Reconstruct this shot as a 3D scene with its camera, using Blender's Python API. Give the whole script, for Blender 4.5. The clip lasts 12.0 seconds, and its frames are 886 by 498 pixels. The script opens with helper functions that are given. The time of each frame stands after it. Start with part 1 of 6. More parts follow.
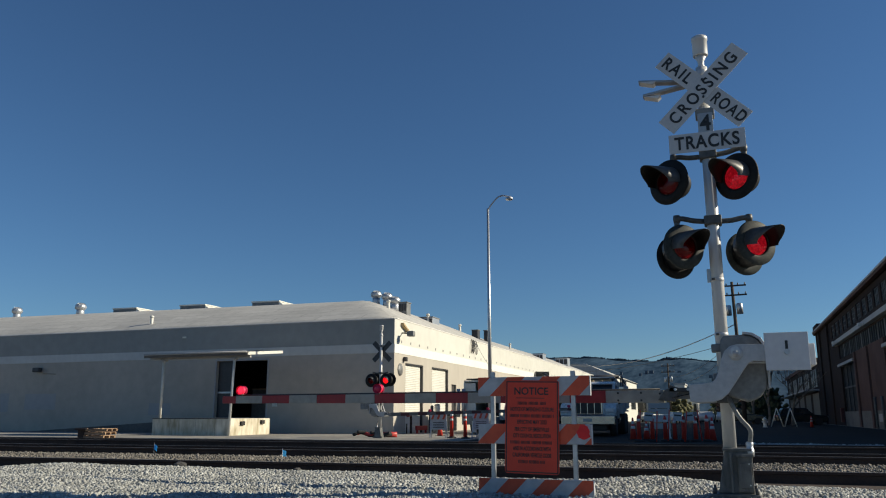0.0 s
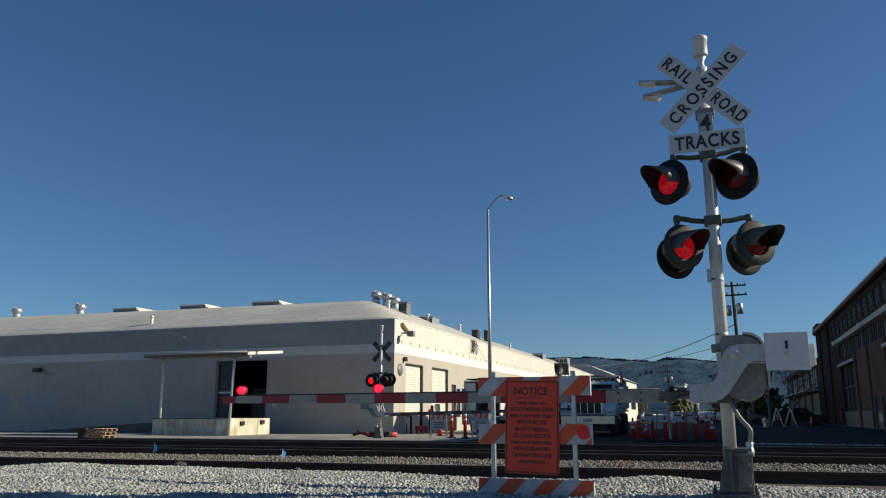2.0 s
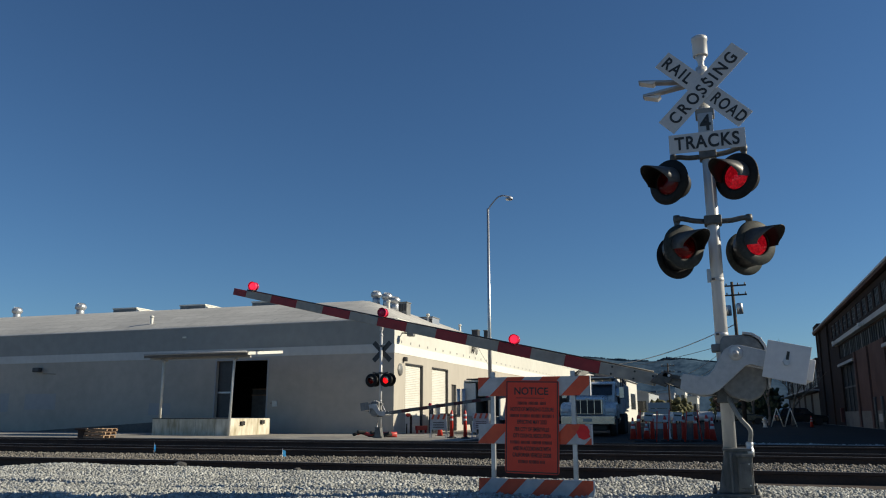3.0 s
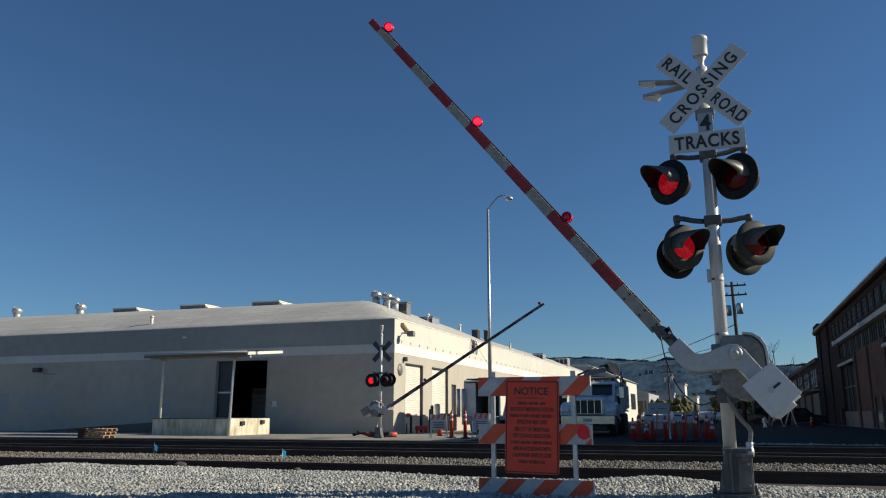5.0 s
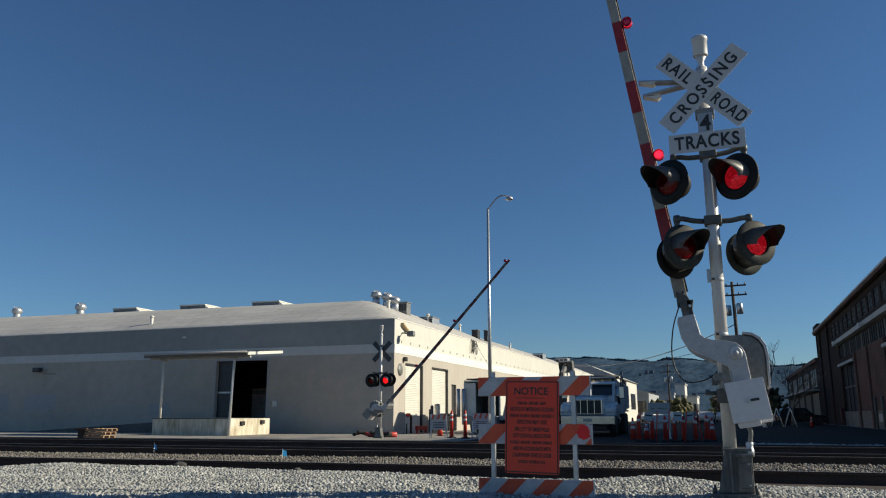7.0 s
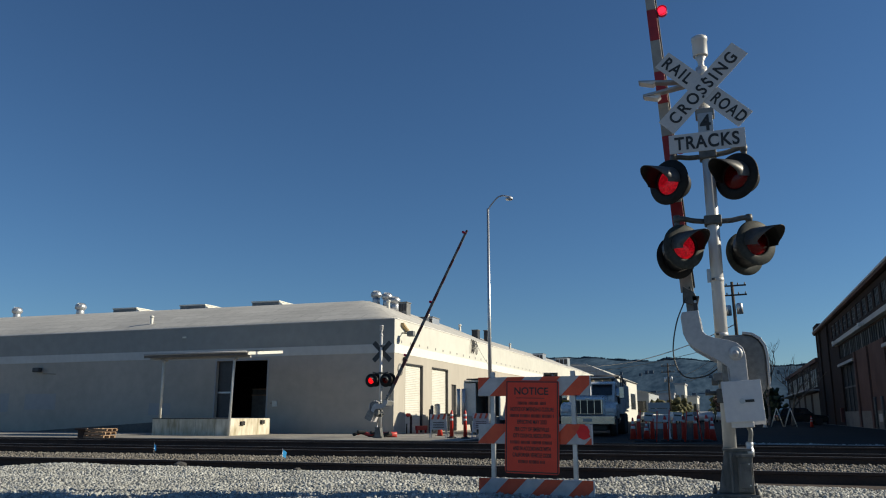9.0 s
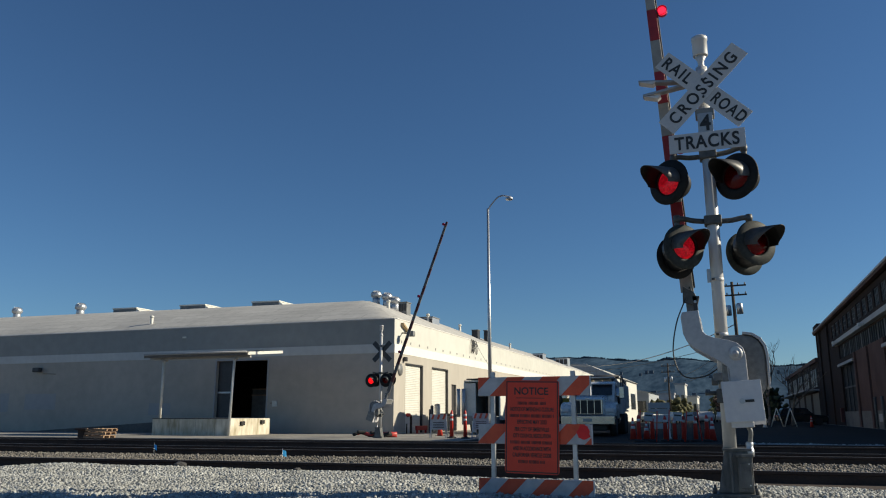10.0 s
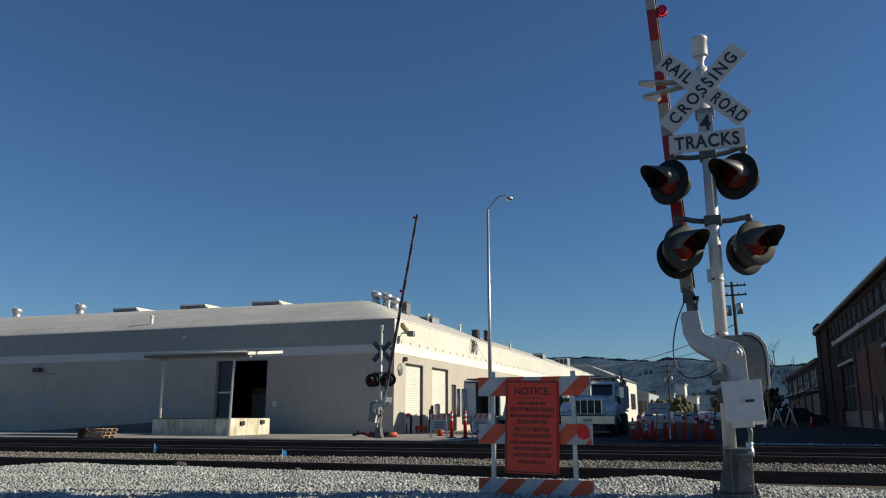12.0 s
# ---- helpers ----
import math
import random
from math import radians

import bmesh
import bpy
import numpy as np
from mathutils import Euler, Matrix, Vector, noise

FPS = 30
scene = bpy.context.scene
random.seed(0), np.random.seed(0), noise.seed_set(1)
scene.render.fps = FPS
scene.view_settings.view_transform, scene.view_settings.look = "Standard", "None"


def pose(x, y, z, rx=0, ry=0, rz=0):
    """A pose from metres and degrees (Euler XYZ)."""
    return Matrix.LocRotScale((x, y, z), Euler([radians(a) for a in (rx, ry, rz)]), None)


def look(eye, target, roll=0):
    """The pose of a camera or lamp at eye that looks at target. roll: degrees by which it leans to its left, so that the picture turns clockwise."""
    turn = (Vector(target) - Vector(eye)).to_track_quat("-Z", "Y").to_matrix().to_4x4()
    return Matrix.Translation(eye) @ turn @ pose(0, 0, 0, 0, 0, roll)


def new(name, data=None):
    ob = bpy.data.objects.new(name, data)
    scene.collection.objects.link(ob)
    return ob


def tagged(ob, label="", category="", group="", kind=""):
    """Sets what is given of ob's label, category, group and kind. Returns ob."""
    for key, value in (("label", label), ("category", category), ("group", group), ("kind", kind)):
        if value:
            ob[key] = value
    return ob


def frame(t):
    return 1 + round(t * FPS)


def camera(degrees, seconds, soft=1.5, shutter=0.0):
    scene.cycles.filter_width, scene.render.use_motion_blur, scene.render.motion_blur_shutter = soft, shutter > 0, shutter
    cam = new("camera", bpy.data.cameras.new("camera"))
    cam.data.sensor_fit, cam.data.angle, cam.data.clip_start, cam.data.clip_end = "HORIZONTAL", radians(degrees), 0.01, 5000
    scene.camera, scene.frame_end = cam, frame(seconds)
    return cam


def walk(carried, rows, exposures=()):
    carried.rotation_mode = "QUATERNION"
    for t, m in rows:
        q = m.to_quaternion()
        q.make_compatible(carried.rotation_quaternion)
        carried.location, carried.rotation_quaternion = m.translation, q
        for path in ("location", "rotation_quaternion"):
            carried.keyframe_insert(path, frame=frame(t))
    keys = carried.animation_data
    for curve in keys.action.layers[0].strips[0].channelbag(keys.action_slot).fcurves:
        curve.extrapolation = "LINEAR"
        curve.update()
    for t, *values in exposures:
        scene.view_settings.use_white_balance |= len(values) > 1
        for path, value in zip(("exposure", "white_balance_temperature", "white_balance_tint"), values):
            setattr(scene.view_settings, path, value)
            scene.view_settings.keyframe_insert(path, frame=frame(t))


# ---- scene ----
import itertools

cam = camera(59.74, 12.0, soft=1.1)
EYE = (0.0, 0.0, 1.0)
AIM = (-3.3596, 9.1804, 3.1056)
walk(cam, [(0.0, look(EYE, AIM)), (12.0, look(EYE, AIM))], [(0.0, 0.40, 7050, 5), (12.0, 0.40, 7050, 5)])

# ---- light: low winter sun across the street, clear sky ----
SUN_ELEVATION, SUN_AZIMUTH = 26.0, 70.0
world = bpy.data.worlds.new("sky")
scene.world = world
world.use_nodes = True
wn = world.node_tree
sky = wn.nodes.new("ShaderNodeTexSky")
sky.sky_type, sky.sun_disc = "NISHITA", False
sky.sun_elevation, sky.sun_rotation = radians(SUN_ELEVATION), radians(SUN_AZIMUTH)
sky.air_density, sky.dust_density, sky.ozone_density = 1.0, 0.0, 9.5
wn.links.new(sky.outputs[0], wn.nodes["Background"].inputs[0])
wn.nodes["Background"].inputs[1].default_value = 0.065
sun = new("sun", bpy.data.lights.new("sun", "SUN"))
sun.data.energy, sun.data.angle, sun.data.color = 4.3, radians(0.53), (1.0, 0.915, 0.79)
ca, ce = radians(SUN_AZIMUTH), radians(SUN_ELEVATION)
SUN_WAY = Vector((math.sin(ca) * math.cos(ce), math.cos(ca) * math.cos(ce), math.sin(ce)))
sun.matrix_world = look(SUN_WAY * 60, (0, 0, 0))


# ---- materials ----
def grey(v):
    return (v, v, v)


def surface(name, a, b, rough=0.7, metal=0.0, blotch=0.7, grain=14.0, bump=0.15, fine=70.0, spec=0.5, vary=0.0, streak=0.0, strips=None, depth=0.0):
    """Two colours mixed by noise at two sizes, with fine relief; vary: brightness from piece to piece; streak: vertical runs of dirt; depth: stretches the pattern along y."""
    m = bpy.data.materials.new(name)
    m.use_nodes = True
    n, l = m.node_tree.nodes, m.node_tree.links
    bsdf = n["Principled BSDF"]
    co = n.new("ShaderNodeTexCoord")
    big, small, tiny = (n.new("ShaderNodeTexNoise") for _ in range(3))
    for node, scale, detail in ((big, blotch, 5.0), (small, grain, 6.0), (tiny, fine, 4.0)):
        node.inputs["Scale"].default_value, node.inputs["Detail"].default_value = scale, detail
        l.new(co.outputs["Object"], node.inputs["Vector"])
    if depth:
        drawn = n.new("ShaderNodeMapping")
        drawn.inputs["Scale"].default_value = (1.0, depth, 1.0)
        l.new(co.outputs["Object"], drawn.inputs["Vector"])
        l.new(drawn.outputs[0], big.inputs["Vector"])
        l.new(drawn.outputs[0], small.inputs["Vector"])
    if streak:
        squash = n.new("ShaderNodeMapping")
        squash.inputs["Scale"].default_value = (1.0, 1.0, streak)
        l.new(co.outputs["Object"], squash.inputs["Vector"])
        l.new(squash.outputs[0], small.inputs["Vector"])
    mean = n.new("ShaderNodeMath")
    mean.operation = "ADD"
    l.new(big.outputs["Fac"], mean.inputs[0])
    l.new(small.outputs["Fac"], mean.inputs[1])
    ramp = n.new("ShaderNodeMapRange")
    ramp.inputs["From Min"].default_value, ramp.inputs["From Max"].default_value = 0.72, 1.28
    l.new(mean.outputs[0], ramp.inputs["Value"])
    mix = n.new("ShaderNodeMix")
    mix.data_type = "RGBA"
    mix.inputs[6].default_value, mix.inputs[7].default_value = (*a, 1), (*b, 1)
    l.new(ramp.outputs[0], mix.inputs[0])
    colour = mix.outputs[2]
    if strips:
        lay = n.new("ShaderNodeTexBrick")
        lay.inputs["Scale"].default_value, lay.inputs["Mortar Size"].default_value = 1.0, 0.03
        lay.inputs["Brick Width"].default_value, lay.inputs["Row Height"].default_value = strips
        lay.inputs["Color1"].default_value, lay.inputs["Color2"].default_value, lay.inputs["Mortar"].default_value = (1, 1, 1, 1), (0.88, 0.88, 0.88, 1), (0.66, 0.66, 0.66, 1)
        l.new(co.outputs["Object"], lay.inputs["Vector"])
        times = n.new("ShaderNodeMix")
        times.data_type, times.blend_type = "RGBA", "MULTIPLY"
        times.inputs[0].default_value = 1.0
        l.new(colour, times.inputs[6])
        l.new(lay.outputs["Color"], times.inputs[7])
        colour = times.outputs[2]
    if vary:
        info = n.new("ShaderNodeObjectInfo")
        island = n.new("ShaderNodeNewGeometry")
        both = n.new("ShaderNodeMath")
        both.operation = "ADD"
        l.new(info.outputs["Random"], both.inputs[0])
        l.new(island.outputs["Random Per Island"], both.inputs[1])
        span = n.new("ShaderNodeMapRange")
        span.inputs["From Max"].default_value = 2.0
        span.inputs["To Min"].default_value, span.inputs["To Max"].default_value = 1 - vary, 1 + vary
        l.new(both.outputs[0], span.inputs["Value"])
        hsv = n.new("ShaderNodeHueSaturation")
        l.new(span.outputs[0], hsv.inputs["Value"])
        l.new(colour, hsv.inputs["Color"])
        colour = hsv.outputs[0]
    l.new(colour, bsdf.inputs["Base Color"])
    rr = n.new("ShaderNodeMapRange")
    rr.inputs["To Min"].default_value, rr.inputs["To Max"].default_value = max(rough - 0.1, 0.02), min(rough + 0.1, 1)
    l.new(small.outputs["Fac"], rr.inputs["Value"])
    l.new(rr.outputs[0], bsdf.inputs["Roughness"])
    bsdf.inputs["Metallic"].default_value = metal
    bsdf.inputs["Specular IOR Level"].default_value = spec
    if bump:
        bn = n.new("ShaderNodeBump")
        bn.inputs["Strength"].default_value, bn.inputs["Distance"].default_value = bump, 0.01
        l.new(tiny.outputs["Fac"], bn.inputs["Height"])
        l.new(bn.outputs[0], bsdf.inputs["Normal"])
    return m


def glow(name, colour, strength, dots=0.0):
    m = bpy.data.materials.new(name)
    m.use_nodes = True
    bsdf = m.node_tree.nodes["Principled BSDF"]
    bsdf.inputs["Base Color"].default_value = (*[c * 0.5 for c in colour], 1)
    bsdf.inputs["Emission Color"].default_value = (*colour, 1)
    bsdf.inputs["Emission Strength"].default_value = strength
    if dots:
        n, l = m.node_tree.nodes, m.node_tree.links
        co, cells, span = n.new("ShaderNodeTexCoord"), n.new("ShaderNodeTexVoronoi"), n.new("ShaderNodeMapRange")
        cells.inputs["Scale"].default_value = dots
        span.inputs["From Max"].default_value = 0.7
        span.inputs["To Min"].default_value, span.inputs["To Max"].default_value = strength * 1.5, strength * 0.35
        l.new(co.outputs["Object"], cells.inputs["Vector"])
        l.new(cells.outputs["Distance"], span.inputs["Value"])
        l.new(span.outputs[0], bsdf.inputs["Emission Strength"])
    return m


def clear(name, colour, gloss=0.12):
    """Thin tinted glass: it lets light through and reflects a little."""
    m = bpy.data.materials.new(name)
    m.use_nodes = True
    n, l = m.node_tree.nodes, m.node_tree.links
    n.remove(n["Principled BSDF"])
    see, shine, mix = n.new("ShaderNodeBsdfTransparent"), n.new("ShaderNodeBsdfGlossy"), n.new("ShaderNodeMixShader")
    see.inputs[0].default_value = (*colour, 1)
    shine.inputs["Roughness"].default_value = 0.08
    mix.inputs[0].default_value = gloss
    l.new(see.outputs[0], mix.inputs[1])
    l.new(shine.outputs[0], mix.inputs[2])
    l.new(mix.outputs[0], n["Material Output"].inputs[0])
    return m


M_ALU = surface("aluminium_paint", (0.50, 0.50, 0.495), (0.62, 0.62, 0.61), 0.45, 0.15, 3, 30, 0.05, streak=0.15)
M_CAST = surface("cast_aluminium", (0.36, 0.365, 0.38), (0.48, 0.485, 0.495), 0.5, 0.25, 2, 25, 0.1)
M_CASTDARK = surface("weathered_cast_iron", (0.14, 0.145, 0.145), (0.25, 0.255, 0.25), 0.55, 0.2, 3, 20, 0.2)
M_CASTBASE = surface("stained_base_casting", (0.065, 0.068, 0.066), (0.17, 0.172, 0.165), 0.6, 0.15, 5, 22, 0.3, streak=0.3)
M_CROSSARM = surface("dark_crossarm_casting", (0.05, 0.052, 0.052), (0.115, 0.118, 0.115), 0.5, 0.1, 5, 25, 0.15)
M_PLATE = surface("white_steel_plate", (0.55, 0.55, 0.57), (0.63, 0.63, 0.64), 0.55, 0.0, 3, 20, 0.05)
M_BLACK = surface("black_enamel", grey(0.012), grey(0.03), 0.45, 0, 4, 30, 0.05)
M_HOOD = surface("black_hood", grey(0.04), grey(0.075), 0.45, 0, 4, 30, 0.05)
M_DISC = surface("flat_black_disc", grey(0.008), grey(0.02), 0.6, 0, 4, 30, 0.05, spec=0.2)
M_GREYPAINT = surface("grey_green_paint", (0.020, 0.024, 0.022), (0.048, 0.054, 0.050), 0.6, 0, 6, 30, 0.08, spec=0.25)
M_SIGNWHITE = surface("sign_white", grey(0.50), (0.58, 0.58, 0.575), 0.5, 0, 3, 40, 0.03)
M_SIGNBACK = surface("sign_bare_aluminium", grey(0.35), grey(0.45), 0.45, 0.6, 3, 30, 0.05)
M_INK = surface("black_lettering", grey(0.02), grey(0.03), 0.5, 0, 3, 30, 0.0)
M_ARMWHITE = surface("arm_white_sheet", (0.24, 0.228, 0.20), (0.35, 0.333, 0.295), 0.5, 0, 2, 12, 0.05)
M_ARMRED = surface("arm_red_sheet", (0.22, 0.012, 0.018), (0.33, 0.022, 0.026), 0.45, 0, 2, 12, 0.05)
M_ORANGE = surface("barricade_orange", (0.58, 0.065, 0.025), (0.70, 0.10, 0.04), 0.5, 0, 2, 14, 0.05)
M_NOTICE = surface("notice_orange", (0.70, 0.050, 0.022), (0.78, 0.062, 0.027), 0.5, 0, 1.5, 9, 0.02)
M_BOARD = surface("barricade_white", (0.36, 0.37, 0.39), (0.54, 0.55, 0.57), 0.5, 0, 3, 9, 0.1)
M_GALV = surface("galvanised_steel", (0.42, 0.44, 0.46), (0.56, 0.58, 0.60), 0.42, 0.7, 5, 22, 0.05)
M_RAIL = surface("rusty_rail", (0.038, 0.023, 0.017), (0.082, 0.048, 0.034), 0.85, 0.0, 2, 30, 0.2)
M_RAILTOP = surface("worn_rail_head", (0.15, 0.13, 0.12), (0.27, 0.25, 0.235), 0.55, 0.4, 2, 30, 0.05)
M_TIE = surface("creosoted_tie", (0.035, 0.028, 0.022), (0.075, 0.06, 0.05), 0.9, 0, 1.5, 12, 0.4)
M_STONE = surface("ballast_stone", (0.19, 0.195, 0.185), (0.45, 0.455, 0.43), 0.85, 0, 3, 25, 0.5, vary=0.6)
M_STONEOLD = surface("old_ballast_stone", (0.07, 0.062, 0.052), (0.27, 0.25, 0.215), 0.9, 0, 1.2, 25, 0.5, vary=0.75)
M_BALLASTBED = surface("ballast_bed", (0.10, 0.095, 0.09), (0.26, 0.25, 0.24), 0.95, 0, 4, 30, 0.8, 45)
M_OLDBALLAST = surface("oily_old_ballast", (0.028, 0.019, 0.015), (0.070, 0.048, 0.039), 0.95, 0, 2, 25, 0.8, 40)
M_DIRT = surface("dusty_ground", (0.20, 0.18, 0.155), (0.30, 0.27, 0.235), 0.95, 0, 0.5, 8, 0.5, 30)
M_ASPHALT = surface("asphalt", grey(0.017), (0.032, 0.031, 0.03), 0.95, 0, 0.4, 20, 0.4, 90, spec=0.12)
M_CONCRETE = surface("concrete_apron", (0.19, 0.18, 0.16), (0.36, 0.34, 0.305), 0.95, 0, 0.35, 6, 0.25, 40)
M_DOCK = surface("stained_dock_concrete", (0.34, 0.29, 0.19), (0.74, 0.69, 0.57), 0.9, 0, 0.9, 5, 0.3, 30, streak=0.25)
M_WALLLOW = surface("taupe_stucco", (0.40, 0.355, 0.30), (0.50, 0.443, 0.375), 0.9, 0, 0.16, 1.6, 0.2, 30)
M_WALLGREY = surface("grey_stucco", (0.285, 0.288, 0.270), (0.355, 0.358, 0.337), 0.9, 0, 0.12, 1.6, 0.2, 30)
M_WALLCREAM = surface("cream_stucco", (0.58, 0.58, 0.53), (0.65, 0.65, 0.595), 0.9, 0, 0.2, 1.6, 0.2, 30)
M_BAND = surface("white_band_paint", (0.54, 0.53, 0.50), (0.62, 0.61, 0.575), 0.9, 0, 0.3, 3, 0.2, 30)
# brighter copy of the band paint puts the side's sunlight into the colour
M_BANDLIT = surface("white_band_paint_sunlit", (0.76, 0.75, 0.70), (0.82, 0.81, 0.76), 0.9, 0, 0.3, 3, 0.2, 30)
M_ROOF = surface("grey_roofing", (0.43, 0.425, 0.40), (0.56, 0.55, 0.515), 0.9, 0, 0.2, 2.5, 0.3, 12, strips=(3.0, 0.9))
M_SHEETWHITE = surface("white_sheet_metal", (0.62, 0.61, 0.55), (0.72, 0.71, 0.65), 0.5, 0.0, 1, 8, 0.05)
M_DARK = surface("interior_gloom_black", grey(0.02), grey(0.035), 0.9, 0, 1, 8, 0.1)
M_DARKMETAL = surface("dark_metal", (0.04, 0.04, 0.042), (0.075, 0.075, 0.078), 0.5, 0.3, 2, 15, 0.1)
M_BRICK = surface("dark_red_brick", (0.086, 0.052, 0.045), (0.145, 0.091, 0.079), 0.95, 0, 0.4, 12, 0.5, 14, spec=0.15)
M_BRICKDARK = surface("near_black_brick", (0.028, 0.019, 0.016), (0.046, 0.031, 0.026), 0.95, 0, 0.4, 12, 0.5, 14, spec=0.15)
M_PLINTH = surface("concrete_plinth", (0.11, 0.105, 0.095), (0.21, 0.20, 0.184), 0.9, 0, 0.5, 5, 0.3)
M_BEAM = surface("pale_steel_beam", (0.34, 0.335, 0.33), (0.42, 0.415, 0.41), 0.7, 0, 0.5, 5, 0.1)
# pale blue base colour adds to the sky reflected in the panes
M_GLASS = surface("window_glass_sky_tint", (0.20, 0.25, 0.27), (0.38, 0.44, 0.47), 0.12, 0.0, 0.8, 3, 0.0, spec=1.0)
M_GLASSDULL = surface("dull_dusty_glass", (0.07, 0.085, 0.085), (0.16, 0.175, 0.17), 0.3, 0.0, 0.8, 3, 0.0)
M_FRAMEDARK = surface("dark_window_frame", grey(0.04), grey(0.06), 0.6, 0, 2, 12, 0.1)
M_BRICKRED = surface("fired_pipe_red", (0.42, 0.03, 0.025), (0.55, 0.06, 0.05), 0.5, 0, 2, 12, 0.1)
M_WOOD = surface("pallet_wood", (0.20, 0.12, 0.07), (0.36, 0.24, 0.15), 0.85, 0, 2, 14, 0.3, vary=0.2)
M_RUBBER = surface("tyre_rubber", grey(0.018), grey(0.03), 0.85, 0, 3, 30, 0.3)
M_CONE = surface("cone_orange", (0.50, 0.03, 0.022), (0.60, 0.048, 0.03), 0.5, 0, 2, 12, 0.05)
M_CONEWHITE = surface("reflective_collar", grey(0.6), grey(0.7), 0.4, 0, 3, 20, 0.02)
M_TRUCKBLUE = surface("pale_blue_truck_paint", (0.58, 0.60, 0.61), (0.64, 0.66, 0.67), 0.28, 0.1, 1, 8, 0.02)
M_TRUCKGREY = surface("grey_truck_bed", (0.38, 0.40, 0.41), (0.50, 0.52, 0.53), 0.5, 0.1, 1, 8, 0.05)
M_CHROME = surface("dull_chrome", grey(0.42), grey(0.52), 0.16, 0.95, 2, 10, 0.02)
M_CARBLACK = surface("black_car_paint", grey(0.01), grey(0.016), 0.15, 0, 1, 6, 0.0, spec=0.8)
M_BARK = surface("grey_bark", (0.14, 0.12, 0.10), (0.23, 0.20, 0.17), 0.9, 0, 3, 20, 0.4)
M_POLEWOOD = surface("weathered_pole_wood", (0.045, 0.036, 0.03), (0.08, 0.063, 0.052), 0.9, 0, 2, 14, 0.3, streak=0.1)
M_FOLIAGE = surface("dark_foliage", (0.028, 0.042, 0.02), (0.06, 0.08, 0.04), 0.85, 0, 3, 12, 0.3, vary=0.35)
M_YELLOWLEAF = surface("yellowing_foliage", (0.055, 0.058, 0.024), (0.105, 0.10, 0.042), 0.85, 0, 3, 12, 0.3, vary=0.35)
M_BROWNLEAF = surface("brown_foliage", (0.10, 0.062, 0.042), (0.17, 0.11, 0.075), 0.9, 0, 3, 12, 0.3, vary=0.35)
# blue haze of distance is mixed into these two base colours
M_HILL = surface("haze_tinted_hill", (0.022, 0.046, 0.078), (0.070, 0.114, 0.164), 1.0, 0, 0.012, 0.06, 0.0, spec=0.0, depth=0.12)
M_HILLTREES = surface("haze_tinted_trees", (0.034, 0.062, 0.092), (0.050, 0.084, 0.122), 1.0, 0, 0.004, 0.05, 0.0, spec=0.0, vary=0.16)
M_SPLASH = surface("red_spray_paint", (0.72, 0.010, 0.015), (0.82, 0.016, 0.02), 0.5, 0, 4, 20, 0.02)
M_BLUEFLAG = surface("blue_flag", (0.03, 0.30, 0.62), (0.05, 0.38, 0.72), 0.6, 0, 3, 20, 0.0)
M_YELLOW = surface("yellow_paint", (0.55, 0.38, 0.05), (0.65, 0.45, 0.08), 0.6, 0, 3, 12, 0.05)
M_TAN = surface("tan_board", (0.42, 0.30, 0.16), (0.55, 0.41, 0.24), 0.7, 0, 3, 12, 0.1)
M_REDLENS = clear("red_signal_lens", (0.98, 0.10, 0.15), 0.03)
M_LIT = glow("lit_red_lamp", (1.0, 0.16, 0.30), 0.22, 48.0)
M_LITAIMED = glow("lit_red_lamp_aimed", (1.0, 0.07, 0.09), 1.1)
# darkened stripe colours: shade on the far arm's back is in the tone
M_ARMREDBACK = surface("shade_toned_red_arm_back", (0.07, 0.022, 0.022), (0.11, 0.035, 0.033), 0.7, 0, 2, 12, 0.1)
M_ARMBACK = surface("shade_toned_arm_back", (0.11, 0.105, 0.10), (0.17, 0.165, 0.155), 0.7, 0, 2, 12, 0.1)
M_LITARM = glow("lit_red_arm_lamp", (1.0, 0.02, 0.06), 1.3)
M_UNLIT = surface("unlit_lamp_reflector", (0.06, 0.008, 0.008), (0.15, 0.02, 0.02), 0.4, 0, 8, 60, 0.4, 120)
M_REDCASE = surface("red_lamp_case", (0.52, 0.02, 0.07), (0.62, 0.03, 0.10), 0.3, 0, 4, 20, 0.05)


# ---- mesh helpers ----
def B():
    return bmesh.new()


def box(bm, x0, x1, y0, y1, z0, z1, bevel=0.0):
    b2 = bmesh.new() if bevel else bm
    v = [b2.verts.new((x, y, z)) for x in (x0, x1) for y in (y0, y1) for z in (z0, z1)]
    for q in ((0, 1, 3, 2), (4, 6, 7, 5), (0, 4, 5, 1), (2, 3, 7, 6), (0, 2, 6, 4), (1, 5, 7, 3)):
        b2.faces.new([v[i] for i in q])
    if bevel:
        bmesh.ops.bevel(b2, geom=b2.edges[:], offset=bevel, segments=2, affect="EDGES", profile=0.5)
        join(bm, b2)
    return bm


def join(bm, other, m=None):
    """Adds the other bmesh, placed by m, to bm."""
    made = [bm.verts.new(m @ v.co if m else v.co) for v in other.verts]
    other.verts.index_update()
    for f in other.faces:
        g = bm.faces.new([made[v.index] for v in f.verts])
        g.smooth = f.smooth
    other.free()
    return bm


